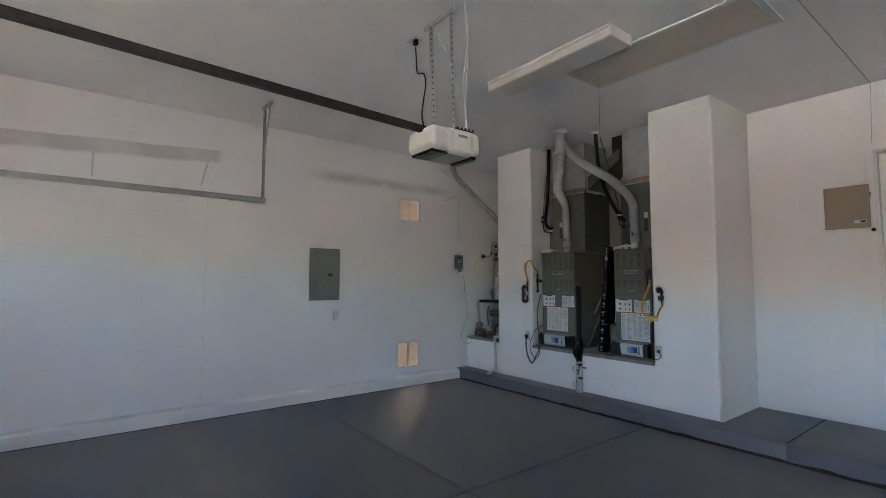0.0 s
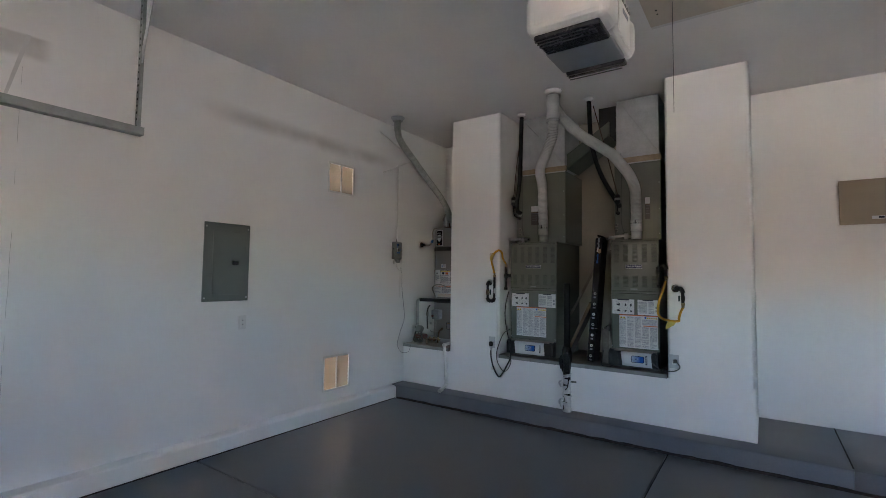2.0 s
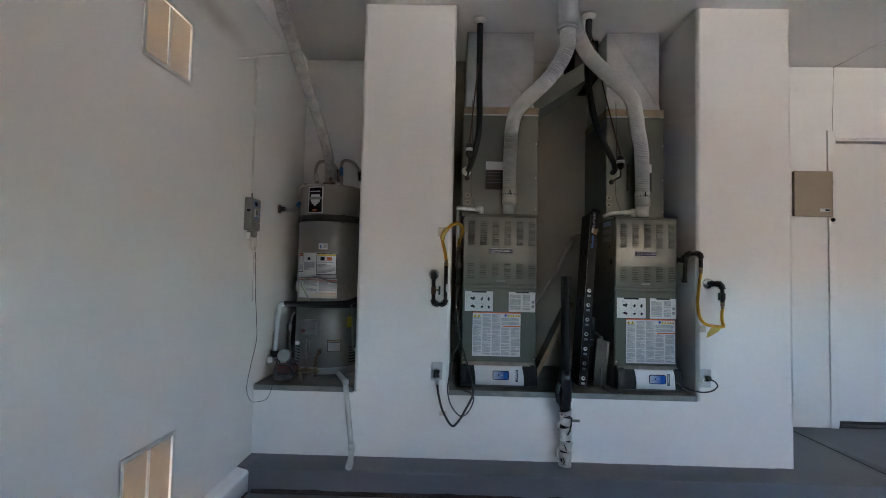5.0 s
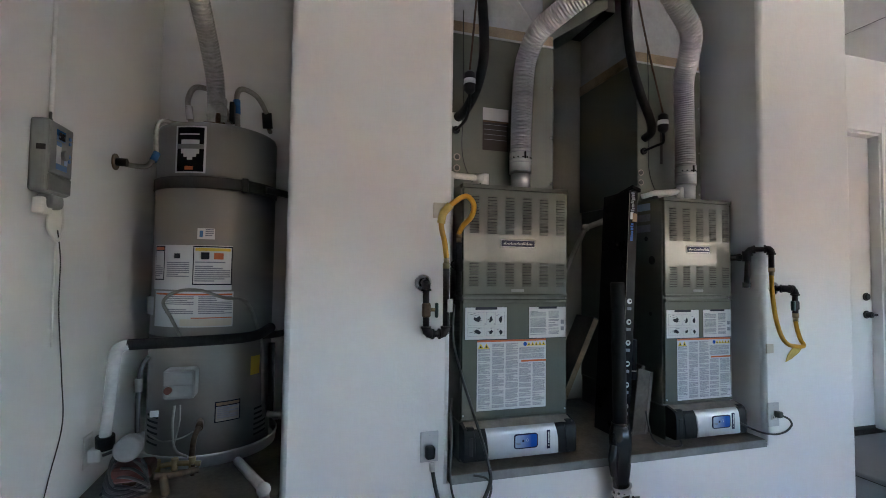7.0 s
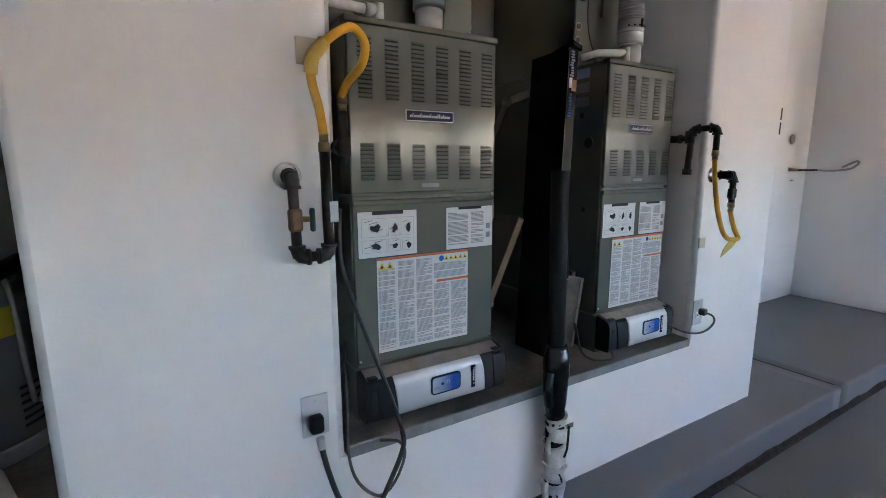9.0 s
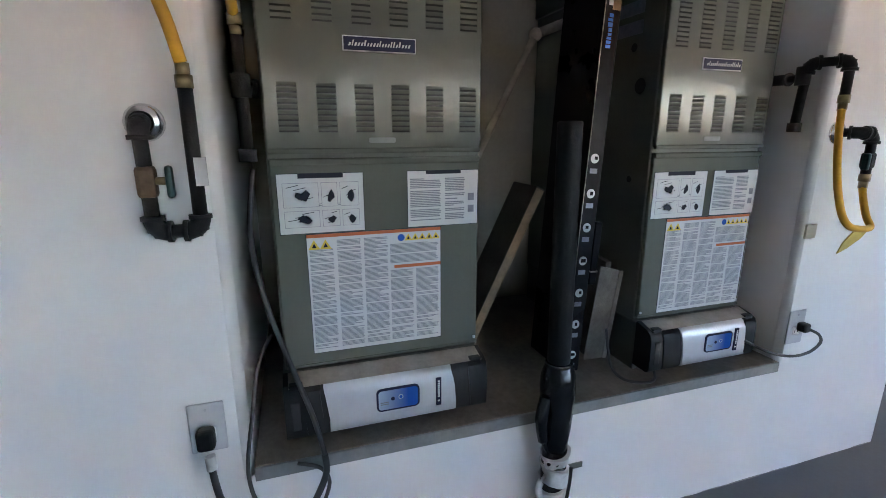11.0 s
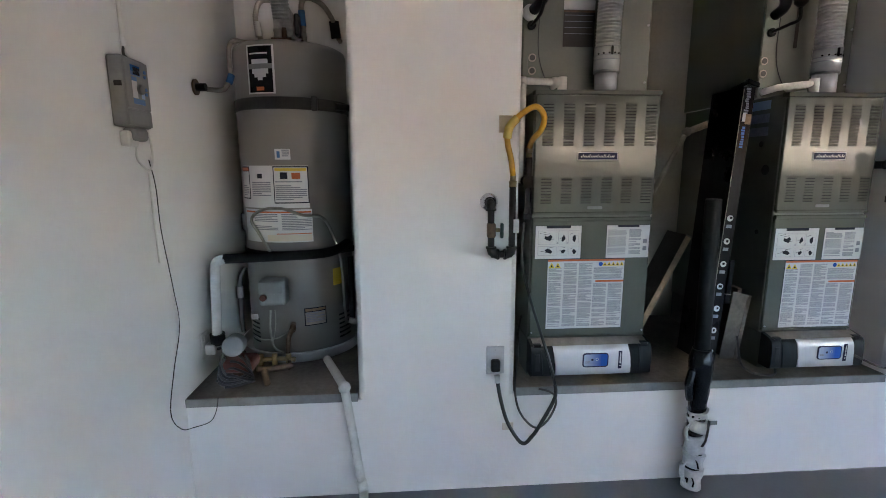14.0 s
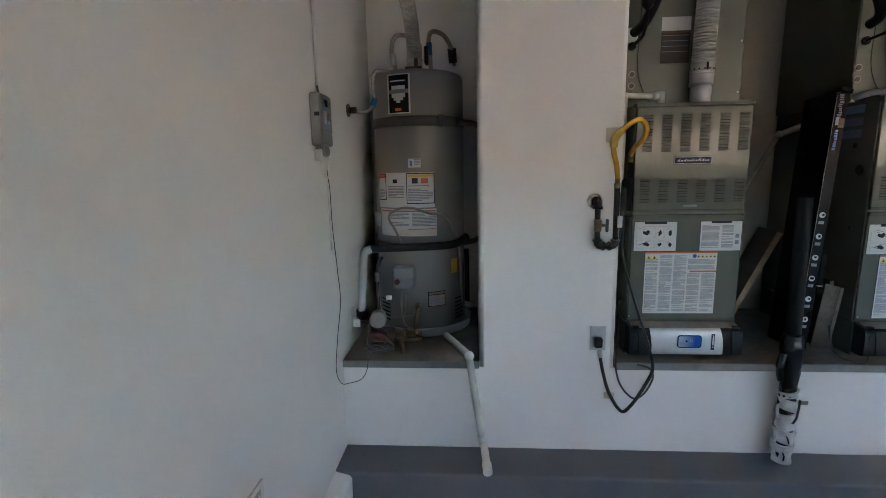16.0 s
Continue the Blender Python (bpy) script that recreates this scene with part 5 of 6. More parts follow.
gv = part("gas_valve", bm_box(4.87, 4.95, 5.045, 5.16, 0.868, 0.983, 0.014, 3), M["grey_plastic"], wh, "grey gas control valve")
part("valve_face", bm_box(4.862, 4.872, 5.05, 5.155, 0.923, 0.978, 0.004), M["grey_plastic"], gv)
part("red_knob", bm_cyl((4.872, 5.136, 0.908), (4.855, 5.136, 0.908), 0.014, 16), M["pump_red"], gv, "red knob")
part("white_tag", bm_box(4.90, 4.903, 5.175, 5.205, 0.80, 0.825, 0.001), M["paper"], wh)
part("gas_tube", sweep([(4.90, 5.12, 0.84), (4.88, 5.12, 0.76), (4.87, 5.105, 0.68), (4.90, 5.07, 0.64)], 0.005, 8), M["tube"], wh)
part("gas_tube", sweep([(4.90, 5.10, 0.84), (4.875, 5.095, 0.78), (4.868, 5.11, 0.70)], 0.003, 8), M["tube"], wh)
part("pilot_tube", sweep([(4.90, 5.20, 0.73), (4.87, 5.15, 0.715), (4.875, 5.09, 0.72), (4.90, 5.05, 0.735)], 0.003, 8), M["tube"], wh)
part("drain_valve", bm_cyl((4.945, 5.035, 0.76), (4.90, 5.03, 0.745), 0.014, 14), M["bronze"], wh, "bronze drain valve")
part("drain_line", sweep([(4.905, 5.03, 0.75), (4.87, 5.04, 0.72), (4.865, 5.045, 0.66), (4.86, 5.045, 0.625)], 0.011, 10), M["bronze"], wh)
part("manifold", sweep([(4.85, 5.20, 0.625), (4.85, 5.10, 0.635), (4.85, 5.01, 0.628)], 0.010, 10), M["brass"], wh, "brass manifold")
for y in (5.16, 5.10, 5.04):
    part("fitting", bm_cyl((4.85, y, 0.605), (4.85, y, 0.655), 0.013, 8), M["brass"], wh)
part("stub", bm_cyl((4.835, 5.035, 0.590), (4.84, 5.035, 0.63), 0.008, 10), M["bronze"], wh)
part("side_pipe", sweep([(4.93, 5.225, 1.03), (4.91, 5.245, 0.98), (4.91, 5.25, 0.85), (4.92, 5.25, 0.74)], 0.009, 10), M["cable"], wh)
part("side_fitting", bm_cyl((4.91, 5.25, 0.90), (4.91, 5.25, 0.95), 0.015, 12), M["tube"], wh)
part("bent_tube", sweep([(4.92, 5.11, 1.10), (4.905, 5.145, 1.18), (4.905, 5.175, 1.245), (4.91, 5.13, 1.285), (4.915, 5.05, 1.29), (4.92, 4.96, 1.26), (4.94, 4.88, 1.245), (4.96, 4.84, 1.16), (4.95, 4.81, 1.05), (4.945, 4.80, 0.85), (4.95, 4.795, 0.76)], 0.0065, 10), M["tube"], wh, "bent aluminium tube")
part("relief_pipe", sweep([(5.0, 4.775, 1.06), (4.985, 4.772, 0.95), (4.98, 4.772, 0.76)], 0.013, 12), M["foam"], wh)
part("relief_elbow", bm_cyl((4.955, 4.785, 0.768), (4.955, 4.725, 0.758), 0.014, 12), M["pvc"], wh)
# connections on top
part("gas_hose", sweep([(4.93, 5.355, 1.79), (4.955, 5.315, 1.785), (4.97, 5.27, 1.79), (4.985, 5.25, 1.83)], 0.0105, 12, 0.0006, 0.006), M["braid"], wh, "braided steel hose")
part("blue_tape", bm_cyl((4.982, 5.253, 1.815), (4.992, 5.243, 1.852), 0.014, 12), M["blue_tape"], wh, "blue tape")
part("hose", sweep([(4.99, 5.245, 1.85), (5.0, 5.25, 1.95), (5.02, 5.235, 1.995), (5.06, 5.19, 2.0), (5.10, 5.05, 2.008)], 0.0095, 12, 0.0005, 0.006), M["braid"], wh)
part("brass_tee", bm_cyl((5.055, 5.085, 2.006), (5.06, 5.00, 2.01), 0.014, 12), M["bronze"], wh, "tarnished brass fitting")
part("brass_stub", bm_cyl((5.057, 5.03, 1.985), (5.057, 5.03, 2.06), 0.012, 12), M["bronze"], wh)
part("wall_valve", bm_cyl((4.925, 5.368, 1.79), (4.925, 5.325, 1.79), 0.016, 14), M["iron"], wh)
part("wall_plate", bm_cyl((4.925, 5.369, 1.79), (4.925, 5.362, 1.79), 0.032, 20), M["bronze"], wh)
part("hose", sweep([(5.13, 5.135, 1.975), (5.12, 5.155, 2.05), (5.12, 5.165, 2.13), (5.15, 5.14, 2.20), (5.22, 5.07, 2.205), (5.3, 5.05, 2.18), (5.45, 5.05, 2.15)], 0.0115, 12, 0.0008, 0.007), M["braid"], wh, "braided steel hose")
part("hose_tag", bm_cyl((5.122, 5.155, 2.04), (5.12, 5.162, 2.10), 0.015, 12), M["paper"], wh)
part("hose", sweep([(5.12, 4.955, 1.975), (5.12, 4.96, 2.08), (5.12, 4.965, 2.17), (5.15, 4.945, 2.215), (5.22, 4.89, 2.21), (5.29, 4.855, 2.165), (5.31, 4.85, 2.14)], 0.0115, 12, 0.0008, 0.007), M["braid"], wh, "braided steel hose")
part("blue_tape", bm_cyl((5.12, 4.962, 2.085), (5.12, 4.965, 2.15), 0.015, 12), M["blue_tape"], wh, "blue tape")
part("shutoff", bm_cyl((5.31, 4.852, 2.165), (5.33, 4.846, 2.09), 0.024, 14), M["foam"], wh, "black wrapped shut-off valve")
part("shutoff_pipe", bm_cyl((5.325, 4.847, 2.11), (5.458, 4.845, 2.11), 0.012, 12), M["copper"], wh)
part("top_fitting", bm_cyl((5.10, 5.06, 1.995), (5.06, 5.11, 2.0), 0.012, 12), M["copper"], wh)
# flue
hf = thing("heater_flue", (4.137, 5.135, CEIL), "thin silver flexible flue slanting from heater to ceiling", "flue pipe")
part("ceiling_ring", bm_lathe(4.137, 5.135, [(0.078, CEIL - 0.001), (0.078, CEIL - 0.008), (0.062, CEIL - 0.016), (0.056, CEIL - 0.04), (0.054, CEIL - 0.001)], 32), M["galv"], hf)
part("duct", sweep([(4.137, 5.135, CEIL - 0.01), (4.14, 5.135, 3.02), (4.20, 5.13, 2.90), (4.40, 5.11, 2.74), (4.65, 5.085, 2.55), (4.90, 5.06, 2.36), (5.03, 5.045, 2.22), (5.07, 5.04, 2.10)], 0.037, 24, 0.002, 0.0125), M["foil"], hf, "corrugated aluminium pipe")
part("draft_hood", bm_lathe(5.09, 5.04, [(0.046, 1.985), (0.043, 2.0), (0.041, 2.03), (0.041, 2.05), (0.044, 2.053), (0.044, 2.06), (0.041, 2.063), (0.041, 2.13), (0.038, 2.14)], 28), M["foil"], hf, "galvanised draft hood")
part("hood_latch", bm_box(5.05, 5.10, 4.965, 4.985, 2.03, 2.12, 0.006), M["black"], hf)
for k, (a, b) in enumerate((((4.10, 5.368, 3.04), (4.52, 5.10, 2.70)), ((4.17, 5.368, 2.58), (4.40, 5.15, 2.72)))):
    part("hanger_strap", sweep([a, b], 0.006, 6), M["white"], hf, "perforated metal hanger strap")
# insulated recirculation pipe and pump
rp = thing("insulated_pipe", (4.74, 5.27, 0.78), "white and black foam-insulated pipe in front of the heater", "pipe")
part("white_pipe", sweep([(4.80, 5.315, 0.775), (4.77, 5.295, 0.92), (4.745, 5.278, 1.06), (4.742, 5.265, 1.095), (4.745, 5.235, 1.105)], 0.0195, 16), M["pvc_shaded"], rp, "white insulated pipe, its shade put into the colour")
part("black_pipe", sweep([(4.745, 5.24, 1.105), (4.765, 5.05, 1.108), (4.79, 4.88, 1.112), (4.84, 4.815, 1.118), (4.93, 4.775, 1.135)], 0.0200, 16), M["foam"], rp, "black foam pipe")
part("pipe_end", bm_cyl((4.80, 5.315, 0.775), (4.805, 5.315, 0.73), 0.03, 14), M["black"], rp)
pm = thing("circulation_pump", (4.70, 5.21, LEDGE), "small red circulation pump with grey motor on the platform", "pump")
part("motor", bm_cyl((4.665, 5.205, 0.765), (4.74, 5.215, 0.755), 0.042, 22, bevel=0.008), M["grey_plastic"], pm)
part("casing", bm_box(4.675, 4.78, 5.135, 5.27, 0.645, 0.70, 0.02, 3), M["pump_red"], pm, "rusty red casing")
part("foot", bm_cyl((4.72, 5.21, 0.590), (4.72, 5.21, 0.64), 0.022, 14), M["bronze"], pm)
part("pipe", sweep([(4.70, 5.13, 0.655), (4.72, 5.08, 0.645), (4.76, 5.0, 0.64)], 0.012, 10), M["bronze"], pm)
part("elbow", sweep([(4.70, 5.10, 0.65), (4.685, 5.09, 0.62), (4.685, 5.085, 0.592)], 0.014, 10), M["bronze"], pm)
cc = thing("coiled_cord", (4.66, 5.20, LEDGE), "coiled dark power cord on the heater platform", "power cord")
for k in range(6):
    a0 = k * 0.6
    pts = [(4.655 + 0.012 * k * 0.5 + 0.02 * math.sin(a * 2 + k), 5.20 + 0.072 * math.cos(a + a0) * (1 - 0.05 * k), 0.606 + 0.003 * k + (0.02 + 0.012 * k) * (1 + math.sin(a + a0))) for a in (2 * math.pi * i / 12 for i in range(11))]
    part("coil", sweep(pts, 0.005, 8), M["cable"] if k % 2 else M["cord"], cc)
part("plug_block", bm_box(4.772, 4.82, 5.318, 5.360, 0.69, 0.735, 0.006), M["white"], cc, "white plug adapter")
part("lead", sweep([(4.79, 5.315, 0.71), (4.77, 5.27, 0.725), (4.75, 5.262, 0.69), (4.70, 5.26, 0.62)], 0.006, 8), M["cord"], cc)
o = thing("wall_outlet", (4.80, LEFT, 0.72), "white wall outlet low on the side wall", "outlet", "wall outlets")
part("plate", bm_box(4.765, 4.835, LEFT - 0.006, LEFT, 0.67, 0.785, 0.003), M["white"], o)
part("socket", bm_box(4.784, 4.816, LEFT - 0.009, LEFT - 0.005, 0.745, 0.77, 0.003), M["white"], o)
# pan drain
pd = thing("pan_drain_pipe", (4.46, 4.69, STEP), "white PVC pan drain pipe running down to the step", "drain pipe")
part("pipe", bm_cyl((4.91, 4.885, 0.60), (4.585, 4.765, 0.625), 0.0175, 18), M["pvc"], pd)
part("elbow", bm_ball((4.575, 4.76, 0.622), 0.024), M["pvc"], pd)
part("pipe", bm_cyl((4.575, 4.76, 0.62), (4.535, 4.70, 0.22), 0.0175, 18), M["pvc"], pd)
part("coupling", bm_cyl((4.538, 4.704, 0.245), (4.530, 4.694, 0.20), 0.021, 18), M["pvc"], pd)
part("outlet_pipe", bm_cyl((4.53, 4.694, 0.205), (4.40, 4.681, 0.165), 0.0175, 18), M["pvc"], pd)
part("tip", bm_cyl((4.425, 4.683, 0.172), (4.372, 4.679, 0.163), 0.021, 18), M["pvc"], pd)

# ---- side wall things ----
ep = thing("electrical_panel", (2.318, LEFT, 1.17), "grey-green flush electrical panel with a closed door", "electrical panel")
part("cover", bm_box(2.123, 2.513, LEFT - 0.010, LEFT, 1.171, 1.799, 0.003), M["panel"], ep)
part("panel_door", bm_box(2.195, 2.475, LEFT - 0.0125, LEFT - 0.009, 1.225, 1.735, 0.002), M["panel"], ep)
lt = part("latch", bm_box(2.36, 2.415, LEFT - 0.017, LEFT - 0.012, 1.465, 1.495, 0.003), M["black"], ep, "black slide latch")
for x in (2.14, 2.496):
    for z in (1.20, 1.765):
        part("screw", bm_cyl((x, LEFT - 0.013, z), (x, LEFT - 0.009, z), 0.007, 10), M["galv"], ep)
sw = thing("wall_outlet", (2.475, LEFT, 0.99), "white wall outlet below the electrical panel", "outlet", "wall outlets")
part("plate", bm_box(2.440, 2.510, LEFT - 0.006, LEFT, 0.932, 1.046, 0.003), M["white"], sw)
part("socket", bm_box(2.459, 2.491, LEFT - 0.009, LEFT - 0.005, 0.956, 1.022, 0.003), M["white"], sw)
for z in (0.975, 1.005):
    part("slot", bm_box(2.470, 2.480, LEFT - 0.0095, LEFT - 0.0088, z - 0.004, z + 0.004), M["black"], sw)


def wall_vent(z0, z1, label):
    v = thing("wall_vent", ((VX0 + VX1) / 2, LEFT, z0), label, "vent", "combustion air vents")
    fx0, fx1, a, b = VX0 - 0.02, VX1 + 0.02, z0 - 0.02, z1 + 0.02
    for nm, bm in (("frame_side", bm_box(fx0, VX0, LEFT - 0.006, LEFT, a, b, 0.002)), ("frame_side", bm_box(VX1, fx1, LEFT - 0.006, LEFT, a, b, 0.002)), ("frame_rail", bm_box(VX0, VX1, LEFT - 0.006, LEFT, a, z0, 0.002)), ("frame_rail", bm_box(VX0, VX1, LEFT - 0.006, LEFT, z1, b, 0.002))):
        part(nm, bm, M["white"], v)
    part("mullion", bm_box((VX0 + VX1) / 2 - 0.008, (VX0 + VX1) / 2 + 0.008, LEFT + 0.0, LEFT + 0.14, z0, z1), M["white"], v)
    n, tip = 22, (0.0066 if z0 < 1.4 else -0.0066)
    for i in range(n):
        z = z0 + (z1 - z0) * (i + 0.5) / n
        bm = bmesh.new()
        for xa, xb in ((VX0, (VX0 + VX1) / 2 - 0.008), ((VX0 + VX1) / 2 + 0.008, VX1)):
            vs = [bm.verts.new(c) for c in ((xa, LEFT + 0.002, z - tip), (xb, LEFT + 0.002, z - tip), (xb, LEFT + 0.012, z + tip), (xa, LEFT + 0.012, z + tip))]
            up = [bm.verts.new(w.co + Vector((0, 0, 0.0008))) for w in vs]
            bm.faces.new(vs[::-1])
            bm.faces.new(up)
            for q in range(4):
                bm.faces.new((vs[q], vs[(q + 1) % 4], up[(q + 1) % 4], up[q]))
        part("slat", bm, M["slat"], v)
    return v


wall_vent(VLO[0], VLO[1], "white louvred vent low in the side wall, daylight behind")
wall_vent(VHI[0], VHI[1], "white louvred vent high in the side wall, daylight behind")
ic = thing("irrigation_controller", (4.41, LEFT, 1.56), "grey plastic irrigation controller with wires on the side wall", "controller")
part("case", bm_box(4.345, 4.485, LEFT - 0.045, LEFT, 1.585, 1.79, 0.01, 3), M["case"], ic)
part("face", bm_box(4.352, 4.478, LEFT - 0.0485, LEFT - 0.044, 1.640, 1.784, 0.003), M["case"], ic)
part("lower_flap", bm_box(4.352, 4.478, LEFT - 0.0475, LEFT - 0.044, 1.590, 1.637, 0.003), M["case"], ic)
fy = LEFT - 0.0485
part("display_surround", bm_box(4.382, 4.430, fy - 0.0006, fy, 1.738, 1.768), M["lcd"], ic, "blue display surround")
part("display", bm_box(4.394, 4.428, fy - 0.0012, fy - 0.0006, 1.741, 1.762), M["motor_dark"], ic, "dark display")
part("legend_blue", bm_box(4.384, 4.410, fy - 0.0006, fy, 1.722, 1.734), M["lcd"], ic)
part("legend", bm_box(4.384, 4.410, fy - 0.0006, fy, 1.672, 1.722), M["paper"], ic)
part("legend_blue", bm_box(4.384, 4.446, fy - 0.0006, fy, 1.655, 1.671), M["lcd"], ic)
part("legend_text", bm_box(4.430, 4.448, fy - 0.0006, fy, 1.674, 1.704), M["pale_blue"], ic)
part("dial", bm_cyl((4.421, fy, 1.700), (4.421, fy - 0.010, 1.700), 0.015, 20, bevel=0.002), M["case"], ic)
for z in (1.742, 1.756, 1.690, 1.704):
    part("button", bm_cyl((4.456, fy + 0.001, z), (4.456, fy - 0.003, z), 0.0055, 12), M["lcd"], ic)
part("side_clip", bm_box(4.342, 4.348, LEFT - 0.04, LEFT - 0.02, 1.70, 1.715), M["black"], ic)
part("terminal_cover", bm_box(4.385, 4.470, LEFT - 0.040, LEFT, 1.545, 1.588, 0.014, 3), M["grey_plastic"], ic, "grey terminal cover")
part("terminal_plug", bm_box(4.372, 4.425, LEFT - 0.030, LEFT, 1.528, 1.575, 0.006, 2), M["white"], ic, "white plug")
part("conduit", bm_cyl((4.43, LEFT - 0.010, 1.79), (4.43, LEFT - 0.010, 2.72), 0.007, 10), M["white"], ic, "white wire moulding")
part("wire", sweep([(4.43, LEFT - 0.01, 1.83), (4.41, LEFT - 0.02, 1.80), (4.42, LEFT - 0.03, 1.785)], 0.004, 6), M["cable"], ic)
part("power_wire", sweep([(4.475, LEFT - 0.02, 1.66), (4.515, LEFT - 0.012, 1.58), (4.53, LEFT - 0.01, 1.50), (4.50, LEFT - 0.01, 1.455), (4.44, LEFT - 0.01, 1.49), (4.42, LEFT - 0.02, 1.54)], 0.0035, 8), M["white"], ic)
part("white_wire", sweep([(4.50, LEFT - 0.008, 1.455), (4.50, LEFT - 0.008, 1.30), (4.505, LEFT - 0.008, 1.14)], 0.003, 6), M["white"], ic)
part("dark_wire", sweep([(4.515, LEFT - 0.004, 1.49), (4.54, LEFT - 0.004, 1.40), (4.546, LEFT - 0.004, 1.245), (4.585, LEFT - 0.004, 1.03), (4.598, LEFT - 0.006, 0.88), (4.53, LEFT - 0.004, 0.73), (4.48, LEFT - 0.004, 0.59), (4.53, LEFT - 0.01, 0.50), (4.578, LEFT - 0.034, 0.478), (4.585, LEFT - 0.09, 0.495), (4.572, LEFT - 0.122, 0.545), (4.585, LEFT - 0.128, 0.594)], 0.0018, 6), M["cord"], ic, "thin dark wire")

# ---- garage door opener and track ----
op = thing("garage_door_opener", (1.80, 2.25, 2.17), "white garage door opener hung from the ceiling on perforated struts", "door opener")
part("housing", bm_box(1.69, 1.91, 2.160, 2.415, 2.185, 2.335, 0.015, 3), M["motor"], op, "white motor housing")
for xa, xb in ((1.575, 1.72), (1.88, 1.965)):
    w = part("light_lens", bm_box(xa, xb, 2.150, 2.425, 2.186, 2.333, 0.040, 5), M["motor"], op, "rounded white lamp cover")
    part("lens_grille", bm_box(xa + 0.02, xb - 0.005 if xa < 1.7 else xb - 0.02, 2.180, 2.395, 2.172, 2.19, 0.006), M["motor_dark"], w, "dark lens grille")
    for k in range(3):
        part("grille_bar", bm_box(xa + 0.03 + 0.02 * k, xa + 0.036 + 0.02 * k, 2.20, 2.395, 2.1705, 2.1725), M["cable"], w)
part("belly", bm_box(1.715, 1.885, 2.175, 2.40, 2.173, 2.19, 0.004, 2), M["belly"], op, "grey underside")
part("side_panel", bm_box(1.735, 1.88, 2.156, 2.162, 2.20, 2.322, 0.002, 2), M["white"], op)
part("side_label", bm_box(1.78, 1.85, 2.1545, 2.1562, 2.285, 2.300), M["ink"], op)
part("terminal", bm_box(1.78, 1.91, 2.162, 2.197, 2.335, 2.353, 0.003), M["black"], op, "dark terminal block")
for k in range(4):
    part("terminal_screw", bm_cyl((1.795 + 0.03 * k, 2.160, 2.345), (1.795 + 0.03 * k, 2.165, 2.345), 0.006, 8), M["galv"], op)
def sloped(x0, x1, y0, y1, z0, z1, bevel):
    own = bm_box(x0, x1, y0, y1, z0, z1, bevel)
    for v in own.verts:
        v.co.z += 0.03 * (1.66 - v.co.x)
    return own


rail = part("rail", sloped(DOORWALL + 0.03, 1.66, 2.25, 2.285, 2.298, 2.331, 0.003), M["iron"], op, "long black steel rail")
part("rail_belt", sloped(DOORWALL + 0.03, 1.66, 2.262, 2.273, 2.332, 2.344, 0.002), M["black"], rail)
hang = bm_box(1.80, 1.815, 2.23, 2.56, CEIL - 0.032, CEIL - 0.001, 0.002)
part("ceiling_angle", hang, M["galv"], op, "perforated steel angle")
for (x, ya, yb) in ((1.815, 2.27, 2.245), (1.80, 2.49, 2.43)):
    a, b = Vector((1.808 if ya < 2.4 else 1.81, ya, CEIL - 0.005)), Vector((x, yb, 2.325))
    st = part("strut", bm_box(-0.016, 0.016, -0.0015, 0.0015, 0, (b - a).length), M["galv"], op, "perforated steel strut")
    st.data.transform(Matrix.Translation(a - Vector(BASE["garage_door_opener"])) @ (b - a).to_track_quat("Z", "Y").to_matrix().to_4x4() @ Matrix.Translation(Vector(BASE["garage_door_opener"])))
    n = int((b - a).length / 0.04)
    d = (b - a).normalized()
    for i in range(n):
        p = a + d * (0.03 + 0.04 * i)
        side = Vector((0, 1, 0)) if ya < 2.4 else Vector((1, 0, 0))
        part("strut_hole", bm_cyl(p - Vector((0.003, 0.003, 0)), p + Vector((0.003, 0.003, 0)), 0.005, 8), M["dark_void"], st)
part("brace", bm_cyl((1.81, 2.47, CEIL - 0.02), (1.815, 2.27, 2.80), 0.009, 6), M["galv"], op, "diagonal steel brace")
part("power_lead", sweep([(1.84, 2.72, 3.10), (1.82, 2.68, 3.0), (1.79, 2.62, 2.86), (1.76, 2.50, 2.80), (1.74, 2.45, 2.70), (1.75, 2.49, 2.60), (1.72, 2.46, 2.48), (1.72, 2.41, 2.33)], 0.005, 8), M["cord"], op, "black power lead")
part("control_wire", sweep([(1.83, 2.16, CEIL - 0.005), (1.85, 2.15, 2.95), (1.85, 2.19, 2.70), (1.86, 2.20, 2.53), (1.89, 2.20, 2.345)], 0.0035, 6), M["white"], op, "white control wire")
part("control_wire", sweep([(1.83, 2.16, CEIL - 0.005), (1.86, 2.165, 2.85), (1.85, 2.17, 2.58), (1.86, 2.185, 2.345)], 0.003, 6), M["white"], op)
co = thing("ceiling_outlet", (1.85, 2.74, CEIL), "white ceiling outlet with a plugged-in lead", "outlet")
part("plate", bm_box(1.81, 1.89, 2.685, 2.795, CEIL - 0.007, CEIL - 0.0005, 0.003), M["white"], co)
part("plug", bm_box(1.825, 1.855, 2.70, 2.735, CEIL - 0.05, CEIL - 0.007, 0.006), M["black"], co)

tr = thing("door_track", (0.0, 4.74, 2.2), "galvanised overhead garage door track with perforated hanger", "door track")
own = bmesh.new()
prof = [(-0.03, 0.0), (-0.03, 0.045), (-0.024, 0.045), (-0.024, 0.005), (0.020, 0.005), (0.028, 0.012), (0.034, 0.012), (0.034, 0.006), (0.024, 0.0)]
ends = [[own.verts.new((x, 4.745 + a, 2.184 + b)) for a, b in prof] for x in (DOORWALL + 0.05, 1.40)]
